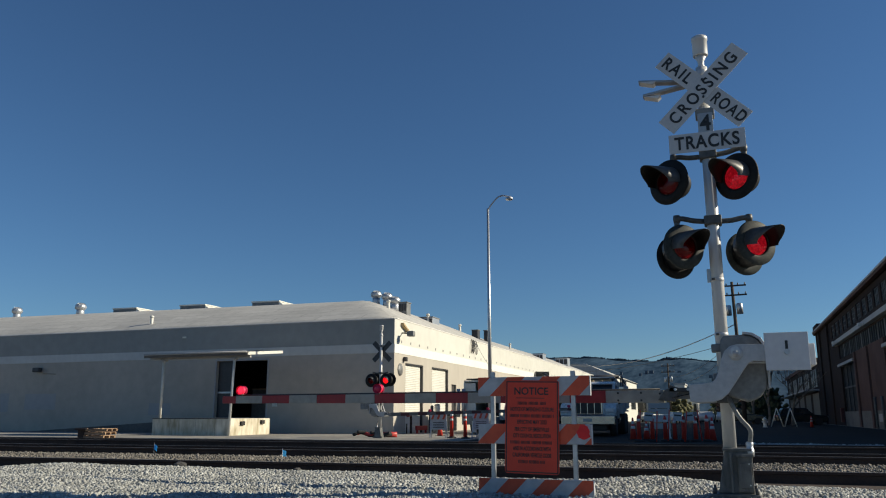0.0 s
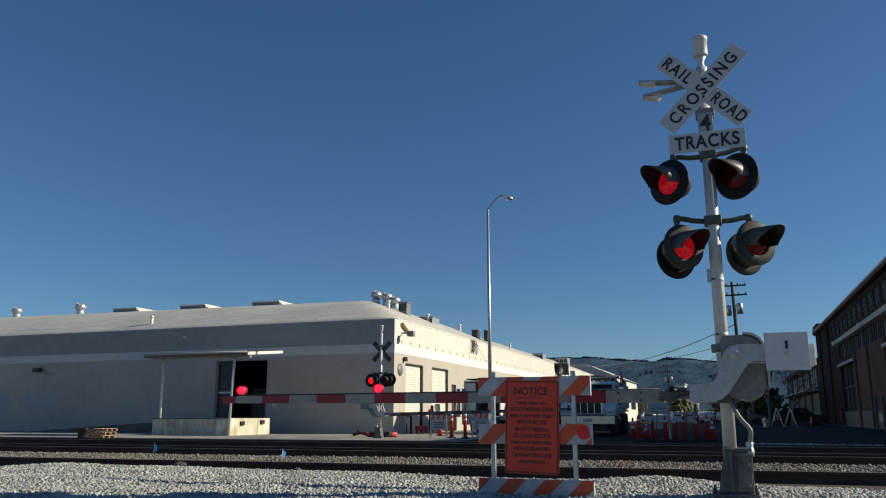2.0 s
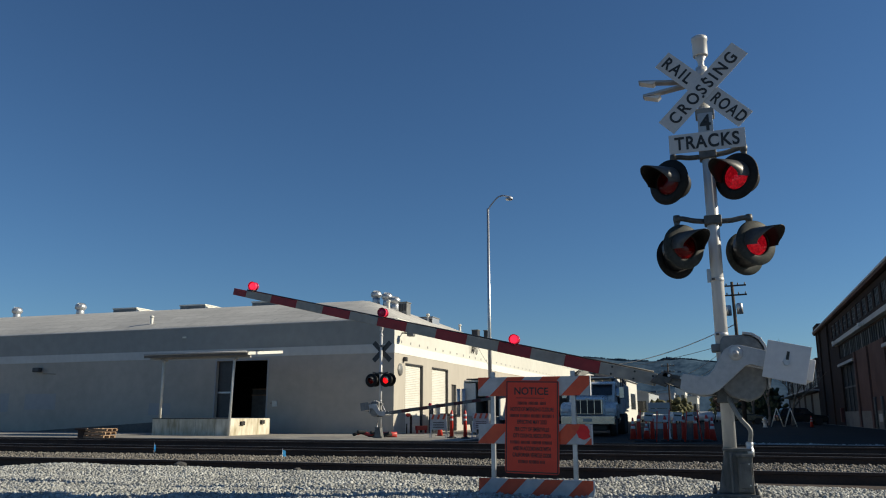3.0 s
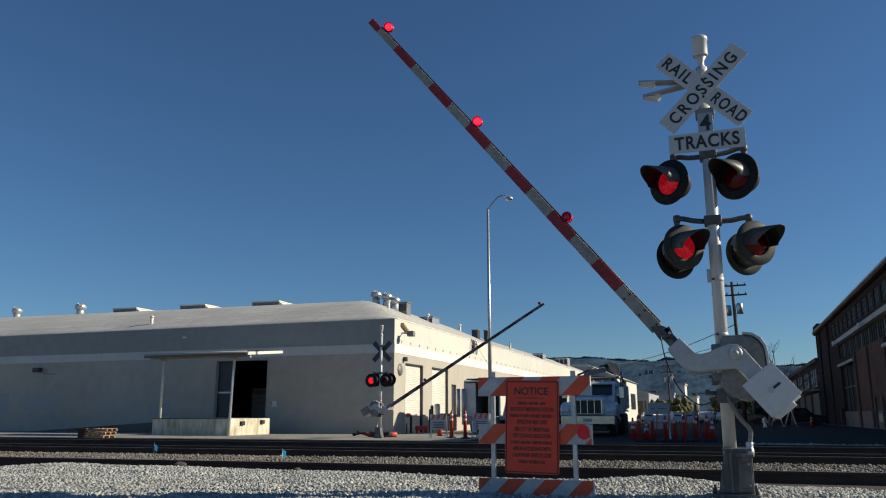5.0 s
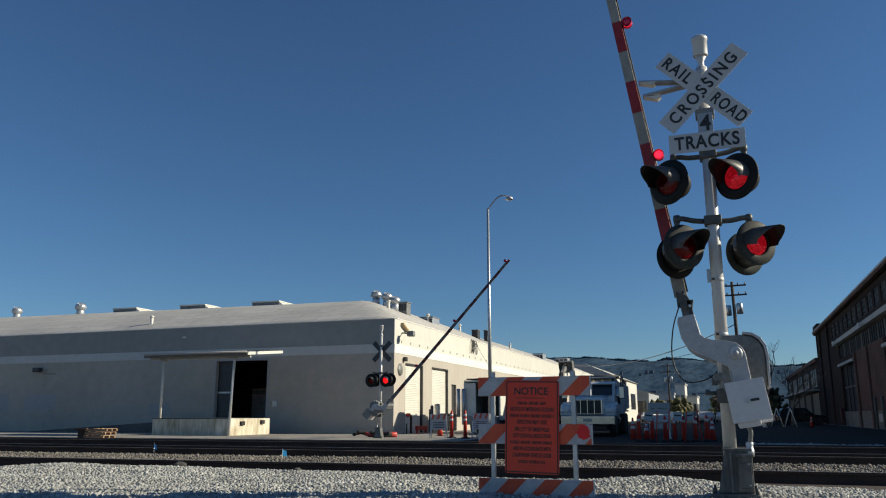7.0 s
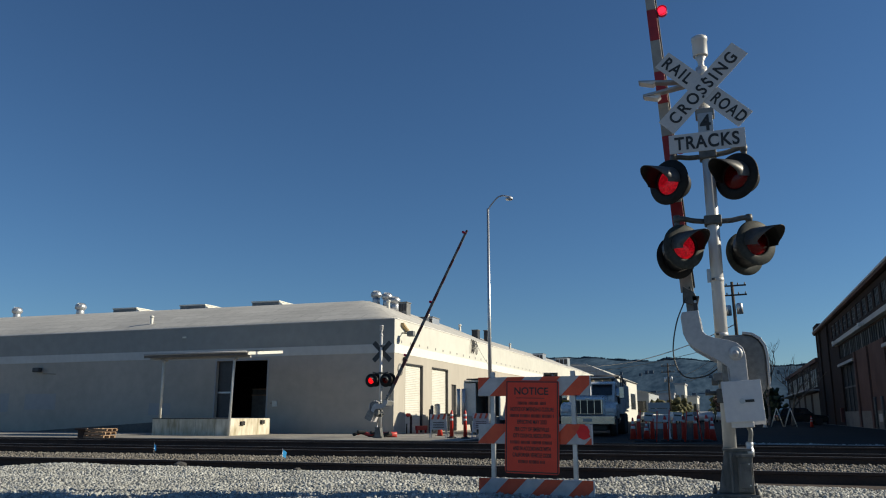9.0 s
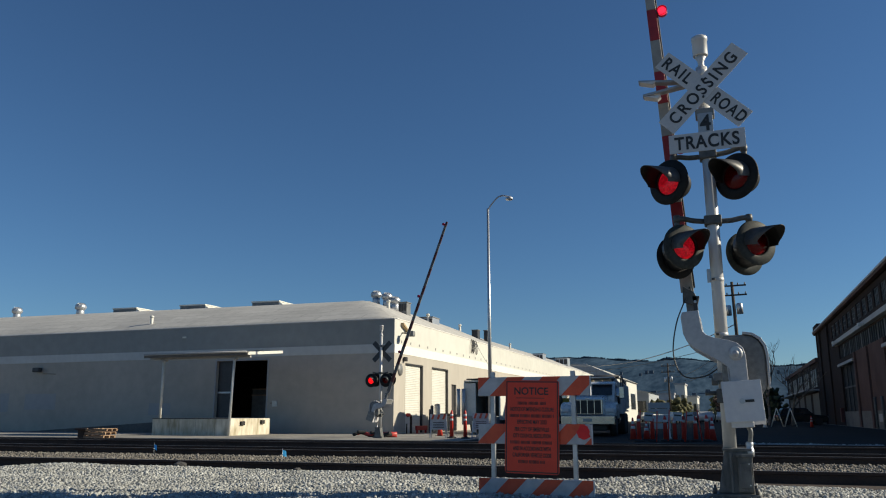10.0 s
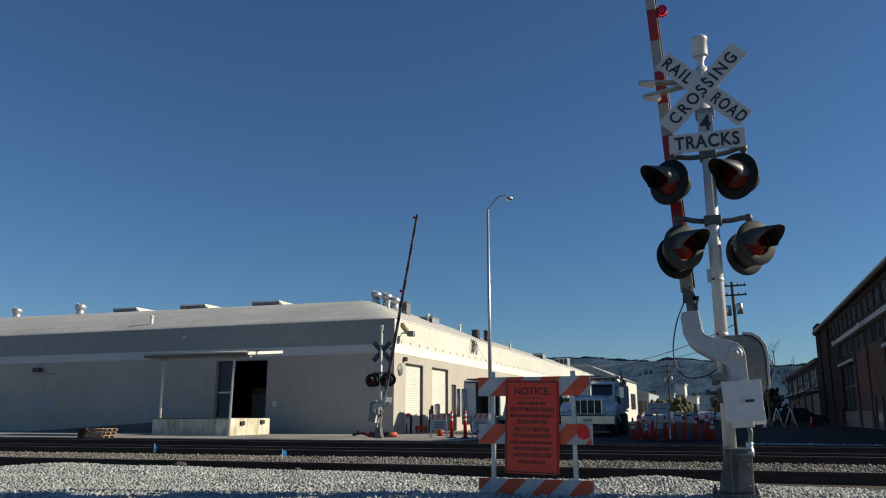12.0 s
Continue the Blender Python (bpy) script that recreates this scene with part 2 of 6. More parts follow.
def rod(bm, p, q, r, r2=None, n=14, smooth=True):
    """A round bar from p to q."""
    p, q = Vector(p), Vector(q)
    r2 = r if r2 is None else r2
    turn = (q - p).to_track_quat("Z", "Y").to_matrix()
    rings = []
    for c, rad in ((p, r), (q, r2)):
        rings.append([bm.verts.new(c + turn @ Vector((rad * math.cos(2 * math.pi * i / n), rad * math.sin(2 * math.pi * i / n), 0))) for i in range(n)])
    for i in range(n):
        f = bm.faces.new((rings[0][i], rings[0][(i + 1) % n], rings[1][(i + 1) % n], rings[1][i]))
        f.smooth = smooth
    bm.faces.new(rings[0][::-1])
    bm.faces.new(rings[1])
    return bm


def tube(bm, points, r, n=8):
    """A bent pipe or cable through the points."""
    pts = [Vector(p) for p in points]
    rings = []
    for i, p in enumerate(pts):
        way = (pts[min(i + 1, len(pts) - 1)] - pts[max(i - 1, 0)]).normalized()
        side = way.cross(Vector((0, 1, 0)) if abs(way.y) < 0.9 else Vector((1, 0, 0))).normalized()
        up = side.cross(way)
        rings.append([bm.verts.new(p + side * r * math.cos(2 * math.pi * k / n) + up * r * math.sin(2 * math.pi * k / n)) for k in range(n)])
    for a, b in zip(rings, rings[1:]):
        for k in range(n):
            f = bm.faces.new((a[k], a[(k + 1) % n], b[(k + 1) % n], b[k]))
            f.smooth = True
    bm.faces.new(rings[0])
    bm.faces.new(rings[-1][::-1])
    return bm


def curve_points(points, steps=6):
    """A smooth line through the points."""
    pts = [Vector(p) for p in points]
    pts = [pts[0] * 2 - pts[1], *pts, pts[-1] * 2 - pts[-2]]
    out = []
    for a, b, c, d in zip(pts, pts[1:], pts[2:], pts[3:]):
        for k in range(steps):
            t = k / steps
            out.append(0.5 * (2 * b + (c - a) * t + (2 * a - 5 * b + 4 * c - d) * t * t + (3 * b - a - 3 * c + d) * t ** 3))
    return out + [pts[-2]]


def lathe(bm, profile, m=None, n=24, arc=360.0, start=0.0, caps=True):
    """Turns (radius, height) pairs about z; m places the result."""
    m = m or Matrix()
    full = arc >= 359.9
    cols = n if full else n + 1
    rings = [[bm.verts.new(m @ Vector((r * math.cos(radians(start + arc * i / n)), r * math.sin(radians(start + arc * i / n)), z))) for i in range(cols)] for r, z in profile]
    for a, b in zip(rings, rings[1:]):
        for i in range(n):
            j = (i + 1) % n if full else i + 1
            f = bm.faces.new((a[i], a[j], b[j], b[i]))
            f.smooth = True
    if full and caps:
        for ring, r in ((rings[0][::-1], profile[0][0]), (rings[-1], profile[-1][0])):
            if r > 0.001:
                bm.faces.new(ring)
    return bm


def slab(bm, outline, lo, hi, axis="y", bevel=0.0):
    """An outline of (a, b) pairs drawn out along an axis: y takes (x, z), x takes (y, z), z takes (x, y)."""
    def at(a, b, c):
        return {"y": (a, c, b), "x": (c, a, b), "z": (a, b, c)}[axis]
    b2 = bmesh.new()
    lower = [b2.verts.new(at(a, b, lo)) for a, b in outline]
    upper = [b2.verts.new(at(a, b, hi)) for a, b in outline]
    b2.faces.new(lower)
    b2.faces.new(upper[::-1])
    k = len(outline)
    for i in range(k):
        b2.faces.new((lower[i], upper[i], upper[(i + 1) % k], lower[(i + 1) % k]))
    bmesh.ops.recalc_face_normals(b2, faces=b2.faces[:])
    if bevel:
        bmesh.ops.bevel(b2, geom=b2.edges[:], offset=bevel, segments=2, affect="EDGES", profile=0.5)
    return join(bm, b2)


def mesh_of(name, bm, material):
    bmesh.ops.recalc_face_normals(bm, faces=bm.faces[:])
    data = bpy.data.meshes.new(name)
    bm.to_mesh(data)
    bm.free()
    data.materials.append(material)
    return data


def part(name, bm, material, parent, label="", at=None):
    ob = new(name, mesh_of(name, bm, material))
    ob.parent = parent
    if at is not None:
        ob.matrix_basis = at
    return tagged(ob, label)


def thing(name, at, label, category, group=""):
    """An empty at the base of a thing."""
    ob = new(name)
    ob.empty_display_size = 0.2
    ob.matrix_basis = at
    return tagged(ob, label, category, group)


def structure(name, bm, material, label="", category=""):
    return tagged(new(name, mesh_of(name, bm, material)), label, category, kind="structure")


def lettering(name, words, size, material, parent, at, width=None, bold=0.0, thick=0.002, spacing=1.0):
    """Raised letters in the built-in font, centred at the pose; width squeezes a line to that length."""
    cu = bpy.data.curves.new(name, "FONT")
    cu.body, cu.size, cu.extrude, cu.offset = words, size, thick, bold
    cu.space_character = spacing
    cu.align_x, cu.align_y = "CENTER", "CENTER"
    ob = bpy.data.objects.new(name, cu)
    scene.collection.objects.link(ob)
    bpy.context.view_layer.update()
    data = bpy.data.meshes.new_from_object(ob.evaluated_get(bpy.context.evaluated_depsgraph_get()))
    bpy.data.objects.remove(ob)
    if width:
        xs = [v.co.x for v in data.vertices]
        k = width / (max(xs) - min(xs))
        for v in data.vertices:
            v.co.x *= k
    data.materials.clear()
    data.materials.append(material)
    text = new(name, data)
    text.parent = parent
    text.matrix_basis = at
    return text


FACE = pose(0, 0, 0, 90, 0, 0)  # a flat sign's x, y plane turned upright, facing -Y


# ---- ground and tracks ----
TRACK_TURN = 0.07  # the tracks run a little off square to the street


def ground_height(x, y):
    """Level ground with the ballast shoulder towards the camera's side."""
    edge = np.interp(x, (-13, -9, -4.5, -3, 0.6, 1.8, 4), (9.2, 10.85, 10.75, 10.45, 10.5, 10.0, 9.2))
    s = np.clip((edge + 0.7 - y) / 1.2, 0, 1)
    near, west = np.clip(np.abs(x), 0, 50), np.clip(np.abs(y), 0, 50)
    x, y = np.sign(x) * near, np.sign(y) * west
    heap = 0.12 * np.exp(-((x + 0.9) ** 2 / 0.5 + (y - 10.7) ** 2 / 0.5)) + 0.05 * np.exp(-((x + 10.2) ** 2 / 1.0 + (y - 10.3) ** 2 / 0.5))
    return 0.20 * s * s * (3 - 2 * s) - 0.03 + heap


def build_ground():
    bm = B()
    xs = [-3000, -800, -200, -90, *range(-60, -14, 3), *[-14 + 0.5 * i for i in range(37)], *range(7, 31, 3), 60, 200, 800, 3000]
    ys = [-3000, -500, -60, -20, 0, 4, *[6 + 0.5 * i for i in range(16)], 14, 20, 30, 40, 60, 90, 140, 300, 800, 3000]
    rows = [[bm.verts.new((x, y, ground_height(x, y))) for x in xs] for y in ys]
    for a, b in zip(rows, rows[1:]):
        for i in range(len(xs) - 1):
            bm.faces.new((a[i], a[i + 1], b[i + 1], b[i]))
    for f in bm.faces:
        c = f.calc_center_median()
        f.material_index = 1 if c.y < 12.2 + TRACK_TURN * c.x and c.y > -60 else 0
    ob = structure("ground", bm, M_DIRT, "dusty bare ground and gravel beside the railway", "ground")
    ob.data.materials.append(M_BALLASTBED)


build_ground()


def strip(x0, x1, y0, y1, z0, z1, turn=TRACK_TURN):
    """A flat slab that follows the tracks' direction."""
    return slab(B(), [(x0, y0 + turn * x0), (x1, y0 + turn * x1), (x1, y1 + turn * x1), (x0, y1 + turn * x0)], z0, z1, "z")


structure("track_bed", strip(-90, 60, 12.4, 28.0, -0.2, -0.012), M_OLDBALLAST, "dark oily old ballast between the tracks", "track bed")
structure("track_bed_gravel", strip(-90, 60, 13.4, 17.7, -0.2, 0.012), M_BALLASTBED, "grey gravel between two tracks", "track bed")
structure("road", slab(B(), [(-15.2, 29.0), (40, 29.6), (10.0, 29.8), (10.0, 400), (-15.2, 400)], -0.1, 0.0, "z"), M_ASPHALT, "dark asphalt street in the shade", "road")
structure("pavement_west", slab(B(), [(-120, 22.2), (-10.2, 29.5), (-10.2, 62), (-15.2, 62), (-15.2, 400), (-17.0, 400), (-17.0, 38.6), (-120, 38.6)], -0.1, 0.012, "z"), M_CONCRETE, "pale concrete apron before the warehouse", "pavement")


def build_rail(y):
    """One rail: foot, web and head, along the tracks."""
    profile = [(-0.07, -0.04), (0.07, -0.04), (0.07, -0.025), (0.012, -0.01), (0.012, 0.115), (0.036, 0.125), (0.036, 0.165), (-0.036, 0.165), (-0.036, 0.125), (-0.012, 0.115), (-0.012, -0.01), (-0.07, -0.025)]
    ends = []
    bm = B()
    for x in (-90, 60):
        ends.append([bm.verts.new((x, y + TRACK_TURN * x + a, b)) for a, b in profile])
    k = len(profile)
    for i in range(k):
        bm.faces.new((ends[0][i], ends[1][i], ends[1][(i + 1) % k], ends[0][(i + 1) % k]))
    bm.faces.new(ends[0])
    bm.faces.new(ends[1][::-1])
    rail = tagged(new("rail", mesh_of("rail", bm, M_RAIL)), "long rusty steel rail with a worn bright head", "rail", "rails of the crossing")
    bm = B()
    slab(bm, [(-90, y - 0.03 - TRACK_TURN * 90), (60, y - 0.03 + TRACK_TURN * 60), (60, y + 0.03 + TRACK_TURN * 60), (-90, y + 0.03 - TRACK_TURN * 90)], 0.165, 0.169, "z")
    part("running_surface", bm, M_RAILTOP, rail, "bright worn steel")


for ry in (13.19, 17.91, 19.42, 23.27, 24.78):
    build_rail(ry)
TRACKS = (17.91, 23.27)


def build_ties():
    bm = B()
    random.seed(3)
    box(bm, -0.12, 0.12, -0.55, 2.05, -0.16, -0.004 , 0.012)
    base = mesh_of("tie", bm, M_TIE)
    for ty in TRACKS:
        for i in range(46):
            x = -20 + i * 0.56
            ob = new("railway_tie", base)
            ob.matrix_basis = pose(x, ty + TRACK_TURN * x, 0.006 * random.random(), 0, 0, 4 + random.uniform(-1, 1))
            tagged(ob, "dark creosoted wooden tie under the rails", "tie", "ties of the tracks")


build_ties()


def stones(name, count, area, size, material, label, top=0.0, seed=1, heap=0.0):
    """Broken stones strewn over the ground."""
    rng = np.random.default_rng(seed)
    x0, x1, y0, y1 = area
    x = rng.uniform(x0, x1, count)
    y = rng.uniform(y0, y1, count) + TRACK_TURN * x
    keep = x > 0.6 - 1.25 * y
    x, y = x[keep], y[keep]
    count = len(x)
    s = size * rng.uniform(0.5, 1.35, count) / 2
    z = ground_height(x, y) + top + rng.uniform(-0.3, 0.7, count) * s
    if heap:
        z += heap * np.array([noise.noise((a * 0.55, b * 0.9, 3.0)) for a, b in zip(x, y)])
    return scatter(name, x, y, z, s, material, label, "gravel", rng)


def scatter(name, x, y, z, s, material, label, category, rng):
    """Squashed and jittered eight-cornered broken stones at the given places and sizes, as one mesh."""
    count = len(x)
    corners = np.array(list(itertools.product((-1, 1), repeat=3))) * 0.72
    faces = np.array([(0, 1, 3), (0, 3, 2), (4, 6, 7), (4, 7, 5), (0, 4, 5), (0, 5, 1), (2, 3, 7), (2, 7, 6), (0, 2, 6), (0, 6, 4), (1, 5, 7), (1, 7, 3)])
    p = corners[None] * (1 + rng.uniform(-0.38, 0.38, (count, 8, 3))) * (s[:, None, None] * rng.uniform(0.55, 1.35, (count, 1, 3)))
    q = rng.normal(size=(count, 4))
    q /= np.linalg.norm(q, axis=1)[:, None]
    w, i, j, k = q.T
    rot = np.stack([1 - 2 * (j * j + k * k), 2 * (i * j - k * w), 2 * (i * k + j * w), 2 * (i * j + k * w), 1 - 2 * (i * i + k * k), 2 * (j * k - i * w), 2 * (i * k - j * w), 2 * (j * k + i * w), 1 - 2 * (i * i + j * j)], 1).reshape(count, 3, 3)
    p = np.einsum("nab,nvb->nva", rot, p) + np.stack([x, y, z], 1)[:, None]
    f = (faces[None] + 8 * np.arange(count)[:, None, None]).reshape(-1)
    data = bpy.data.meshes.new(name)
    data.vertices.add(count * 8)
    data.vertices.foreach_set("co", p.reshape(-1))
    data.loops.add(len(f))
    data.loops.foreach_set("vertex_index", f)
    data.polygons.add(count * 12)
    data.polygons.foreach_set("loop_start", np.arange(count * 12) * 3)
    data.update(calc_edges=True)
    data.materials.append(material)
    return tagged(new(name, data), label, category, kind="stuff")


stones("ballast", 190000, (-13.8, 3.0, 5.8, 12.2), 0.034, M_STONE, "pale grey crushed stone ballast in low heaps", 0.015, 1, 0.05)
stones("ballast_between_tracks", 34000, (-22, 5, 13.5, 17.6), 0.042, M_STONEOLD, "grey crushed stone between two tracks", 0.045, 2, 0.02)
stones("track_edge_gravel", 3000, (-34, 6, 27.4, 28.6), 0.05, M_STONEOLD, "old gravel along the far side of the tracks", 0.03, 4, 0.02)
stones("spilled_gravel", 2600, (0.6, 4.4, 27.5, 28.3), 0.07, M_STONE, "pale spilled gravel beside the shaded road", 0.04, 5, 0.05)


# ---- warehouse ----
WX, WY = -17.0, 38.74
ROOF_RISE, ROOF_RUN = 2.8, 11.4


def roof_height(x, y, y0, y1):
    d = max(min((WX - 0.2 - x) * (1.45 if y0 < 60 else 0.95), y - y0, y1 - y, x + 130), 0)
    return 6.15 + ROOF_RISE * (1 - (1 - min(d, ROOF_RUN) / ROOF_RUN) ** 1.7) * (1 + 0.003 * min(max(-24 - x, 0), 40)) * (1.25 if y0 > 60 else 1.0)


def build_roof(parent, y0, y1, x0):
    bm = B()
    cols = [x0, *[x0 + (WX - 14 - x0) * i / 6 for i in range(1, 6)], *[WX - 14 + 0.7 * i for i in range(20)], WX - 0.2]
    steps = 34
    rows = [[bm.verts.new((x, y0 + (y1 - y0) * j / steps, roof_height(x, y0 + (y1 - y0) * j / steps, y0, y1))) for x in cols] for j in range(steps + 1)]
    for a, b in zip(rows, rows[1:]):
        for i in range(len(cols) - 1):
            bm.faces.new((a[i], a[i + 1], b[i + 1], b[i])).smooth = True
    ends = ((rows[0], y0), (rows[-1], y1))
    for row, y in ends:
        low = [bm.verts.new((v.co.x, y, 5.9)) for v in row]
        for i in range(len(cols) - 1):
            bm.faces.new((row[i], low[i], low[i + 1], row[i + 1]))
    part("roof", bm, M_ROOF, parent, "grey curved felt roofing with hipped end")


def build_warehouse():
    top = thing("warehouse", pose(0, 0, 0), "long low stucco warehouse with curved grey roof and white band", "warehouse")
    ox0, ox1, oz0, oz1 = -28.45, -24.95, 0.86, 4.12
    bm = B()
    for a in ((-110, ox0, 0, 4.33), (ox1, WX - 0.02, 0, 4.33), (ox0, ox1, oz1, 4.33), (ox0, ox1, 0, oz0)):
        box(bm, a[0], a[1], WY, WY + 0.3, a[2] - (0.3 if a[2] == 0 else 0), a[3])
    part("wall_front_lower", bm, M_WALLLOW, top, "shaded taupe stucco wall")
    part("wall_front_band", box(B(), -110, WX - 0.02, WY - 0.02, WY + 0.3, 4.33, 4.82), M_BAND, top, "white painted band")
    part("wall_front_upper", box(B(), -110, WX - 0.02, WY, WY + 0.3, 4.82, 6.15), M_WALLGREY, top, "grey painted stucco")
    part("coping", box(B(), -110, WX - 0.02, WY - 0.03, WY + 0.32, 6.15, 6.21, 0.01), M_BEAM, top)
    openings = [(40.3, 43.02, 3.87), (44.45, 47.42, 3.87), (48.06, 48.96, 2.96)]
    far = 112.0
    spans, y = [], WY
    for a, b, h in openings:
        spans += [(y, a, 0.0), (a, b, h)]
        y = b
    spans.append((y, far, 0.0))
    bm = B()
    for a, b, h in spans:
        first = a == WY
        box(bm, WX - (0.02 if first else 0.4), WX, a, b if not first else WY + 0.3, h - (0.3 if h == 0 else 0), 4.33)
        if first:
            box(bm, WX - 0.4, WX, WY + 0.3, b, -0.3, 4.33)
    part("wall_side_lower", bm, M_WALLSIDE, top, "sunlit beige stucco wall")
    bm = B()
    box(bm, WX - 0.02, WX + 0.02, WY, WY + 0.3, 4.33, 4.82)
    box(bm, WX - 0.4, WX + 0.02, WY + 0.3, far, 4.33, 4.82)
    part("wall_side_band", bm, M_BANDLIT, top, "white painted band, brightened for the sunlit side")
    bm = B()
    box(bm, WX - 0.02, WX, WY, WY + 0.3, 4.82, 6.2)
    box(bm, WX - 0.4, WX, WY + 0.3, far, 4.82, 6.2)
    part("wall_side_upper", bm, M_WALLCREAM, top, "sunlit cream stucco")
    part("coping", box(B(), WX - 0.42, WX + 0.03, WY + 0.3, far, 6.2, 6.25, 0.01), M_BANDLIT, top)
    for i, (a, b, h) in enumerate(openings[:2]):
        door = part("roller_door", box(B(), WX - 0.19, WX - 0.16, a - 0.05, b + 0.05, 0.0, h + 0.05), M_SHEETWHITE, top, "closed cream roller shutter door")
        bm = B()
        for k in range(int(h / 0.1)):
            slab(bm, [(WX - 0.16, 0.1 * k), (WX - 0.145, 0.1 * k + 0.03), (WX - 0.145, 0.1 * k + 0.07), (WX - 0.16, 0.1 * k + 0.1)], a, b, "y")
        part("slat_curtain", bm, M_SHEETWHITE, door)
        bm = B()
        for y0 in (a, b - 0.09):
            box(bm, WX - 0.17, WX - 0.02, y0, y0 + 0.07, 0, h)
        box(bm, WX - 0.17, WX - 0.02, a, b, h - 0.07, h)
        part("door_frame", bm, M_DARKMETAL, door, "dark steel frame")
    a, b, h = openings[2]
    part("side_door", box(B(), WX - 0.2, WX - 0.14, a, b, 0, h), M_DARKMETAL, top, "dark steel door")
    # room behind the dock opening; its gloom is put into near-black surfaces
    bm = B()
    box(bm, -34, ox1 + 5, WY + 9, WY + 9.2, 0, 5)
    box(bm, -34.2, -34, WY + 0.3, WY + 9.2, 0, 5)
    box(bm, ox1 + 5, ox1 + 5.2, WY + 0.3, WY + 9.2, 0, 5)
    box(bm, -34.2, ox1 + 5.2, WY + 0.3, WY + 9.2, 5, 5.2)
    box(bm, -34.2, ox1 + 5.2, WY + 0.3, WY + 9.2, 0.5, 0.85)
    part("loading_room", bm, M_DARK, top, "room behind the loading door, its gloom in near-black colour")
    leaf = part("sliding_door", box(B(), ox0 + 0.02, ox0 + 0.95, WY + 0.2, WY + 0.26, oz0, oz1), M_DARKMETAL, top, "dark sliding door pushed aside")
    part("door_rail", box(B(), ox0 + 0.02, ox0 + 0.95, WY + 0.17, WY + 0.2, 2.25, 2.35), M_GALV, leaf)
    bm = B()
    for a in ((ox0 - 0.09, ox0, oz0, oz1 + 0.09), (ox1, ox1 + 0.09, oz0, oz1 + 0.09), (ox0, ox1, oz1, oz1 + 0.09)):
        box(bm, a[0], a[1], WY - 0.03, WY + 0.02, a[2], a[3])
    part("opening_frame", bm, M_BEAM, top)
    for y0, y1 in ((WY + 0.16, 62.0), (62.3, 86.0), (86.3, 111.8)):
        build_roof(top, y0, y1, -110.0)
    return top


M_WALLSIDE = surface("beige_stucco", (0.42, 0.39, 0.34), (0.48, 0.45, 0.395), 0.9, 0, 0.3, 3, 0.3, 30, streak=0.2)
build_warehouse()


M_OLDDECK = surface("weathered_canopy_metal", (0.10, 0.092, 0.08), (0.17, 0.16, 0.145), 0.8, 0, 1, 6, 0.2)


def build_dock():
    top = thing("loading_dock", pose(-25.5, 32.8, 0), "stained concrete loading dock with steel edge", "loading dock")
    part("dock_block", box(B(), -2.3, 2.3, 0, 3.7, -0.25, 0.84, 0.03), M_DOCK, top)
    part("edge_angle", box(B(), -2.3, 2.31, -0.015, 0.05, 0.81, 0.85), M_DARKMETAL, top)
    for y, z in ((0.95, 0.50), (2.75, 0.55)):
        part("dock_bumper", box(B(), 2.3, 2.40, y, y + 0.32, z, z + 0.20, 0.02), M_RUBBER, top, "black rubber bumper")
    for x in (-1.2, 0.35, 1.5):
        part("formwork_joint", box(B(), x, x + 0.012, -0.006, 0.02, 0.0, 0.80), M_OLDDECK, top, "dark joint in the concrete")
    can = thing("canopy", pose(-25.5, 32.5, 0), "sloping weathered metal canopy with sun-whitened end edge on slim posts", "canopy")
    part("deck", slab(B(), [(0, 3.92), (3.25, 4.22), (3.25, 4.34), (0, 4.04)], -2.85, 3.335, "x"), M_OLDDECK, can, "weathered deck")
    part("fascia", box(B(), -2.87, 3.40, -0.04, 0.0, 3.88, 4.06, 0.01), M_OLDDECK, can)
    part("gutter", rod(B(), (-2.85, -0.07, 4.05), (3.38, -0.07, 4.05), 0.045, n=8), M_BEAM, can)
    # white colour stands for sunlight here and ends where the sunlit stretch ends
    part("end_fascia", slab(B(), [(0, 3.90), (3.15, 4.20), (3.15, 4.34), (0, 4.05)], 3.38, 3.43, "x"), M_SHEETWHITE, can, "edge whitened for the sun on it")
    for x in (-2.6, 0.2):
        part("tie_rod", rod(B(), (x, 3.2, 4.28), (x, 6.24, 4.70), 0.02, n=6), M_DARKMETAL, can)
    part("beam", box(B(), -2.8, 3.3, 0.35, 0.47, 3.80, 3.94), M_BEAM, can)
    for x, y, z in ((-1.95, 0.42, 0.84), (2.37, 0.24, 0.0)):
        post = part("post", rod(B(), (x, y, z), (x, 0.40, 3.82), 0.065, n=12), M_SHEETWHITE, can, "slim white post")
        part("cap", box(B(), x - 0.14, x + 0.14, 0.28, 0.54, 3.70, 3.81, 0.01), M_BEAM, post)


build_dock()
for cx, cy, cz, w, h in ((-26.6, 41.0, 0.85, 0.55, 1.3), (-27.3, 42.0, 0.85, 0.5, 1.7), (-25.6, 43.5, 0.85, 0.6, 0.9)):
    crate = thing("storage_crate", pose(cx, cy, cz), "dusty pale crate inside the dark loading room", "crate", "storage crates")
    part("body", box(B(), -w, w, -0.4, 0.4, 0, h, 0.02), M_OLDDECK, crate)
    part("lid", box(B(), -w - 0.03, w + 0.03, -0.43, 0.43, h, h + 0.06, 0.01), M_WOOD, crate)


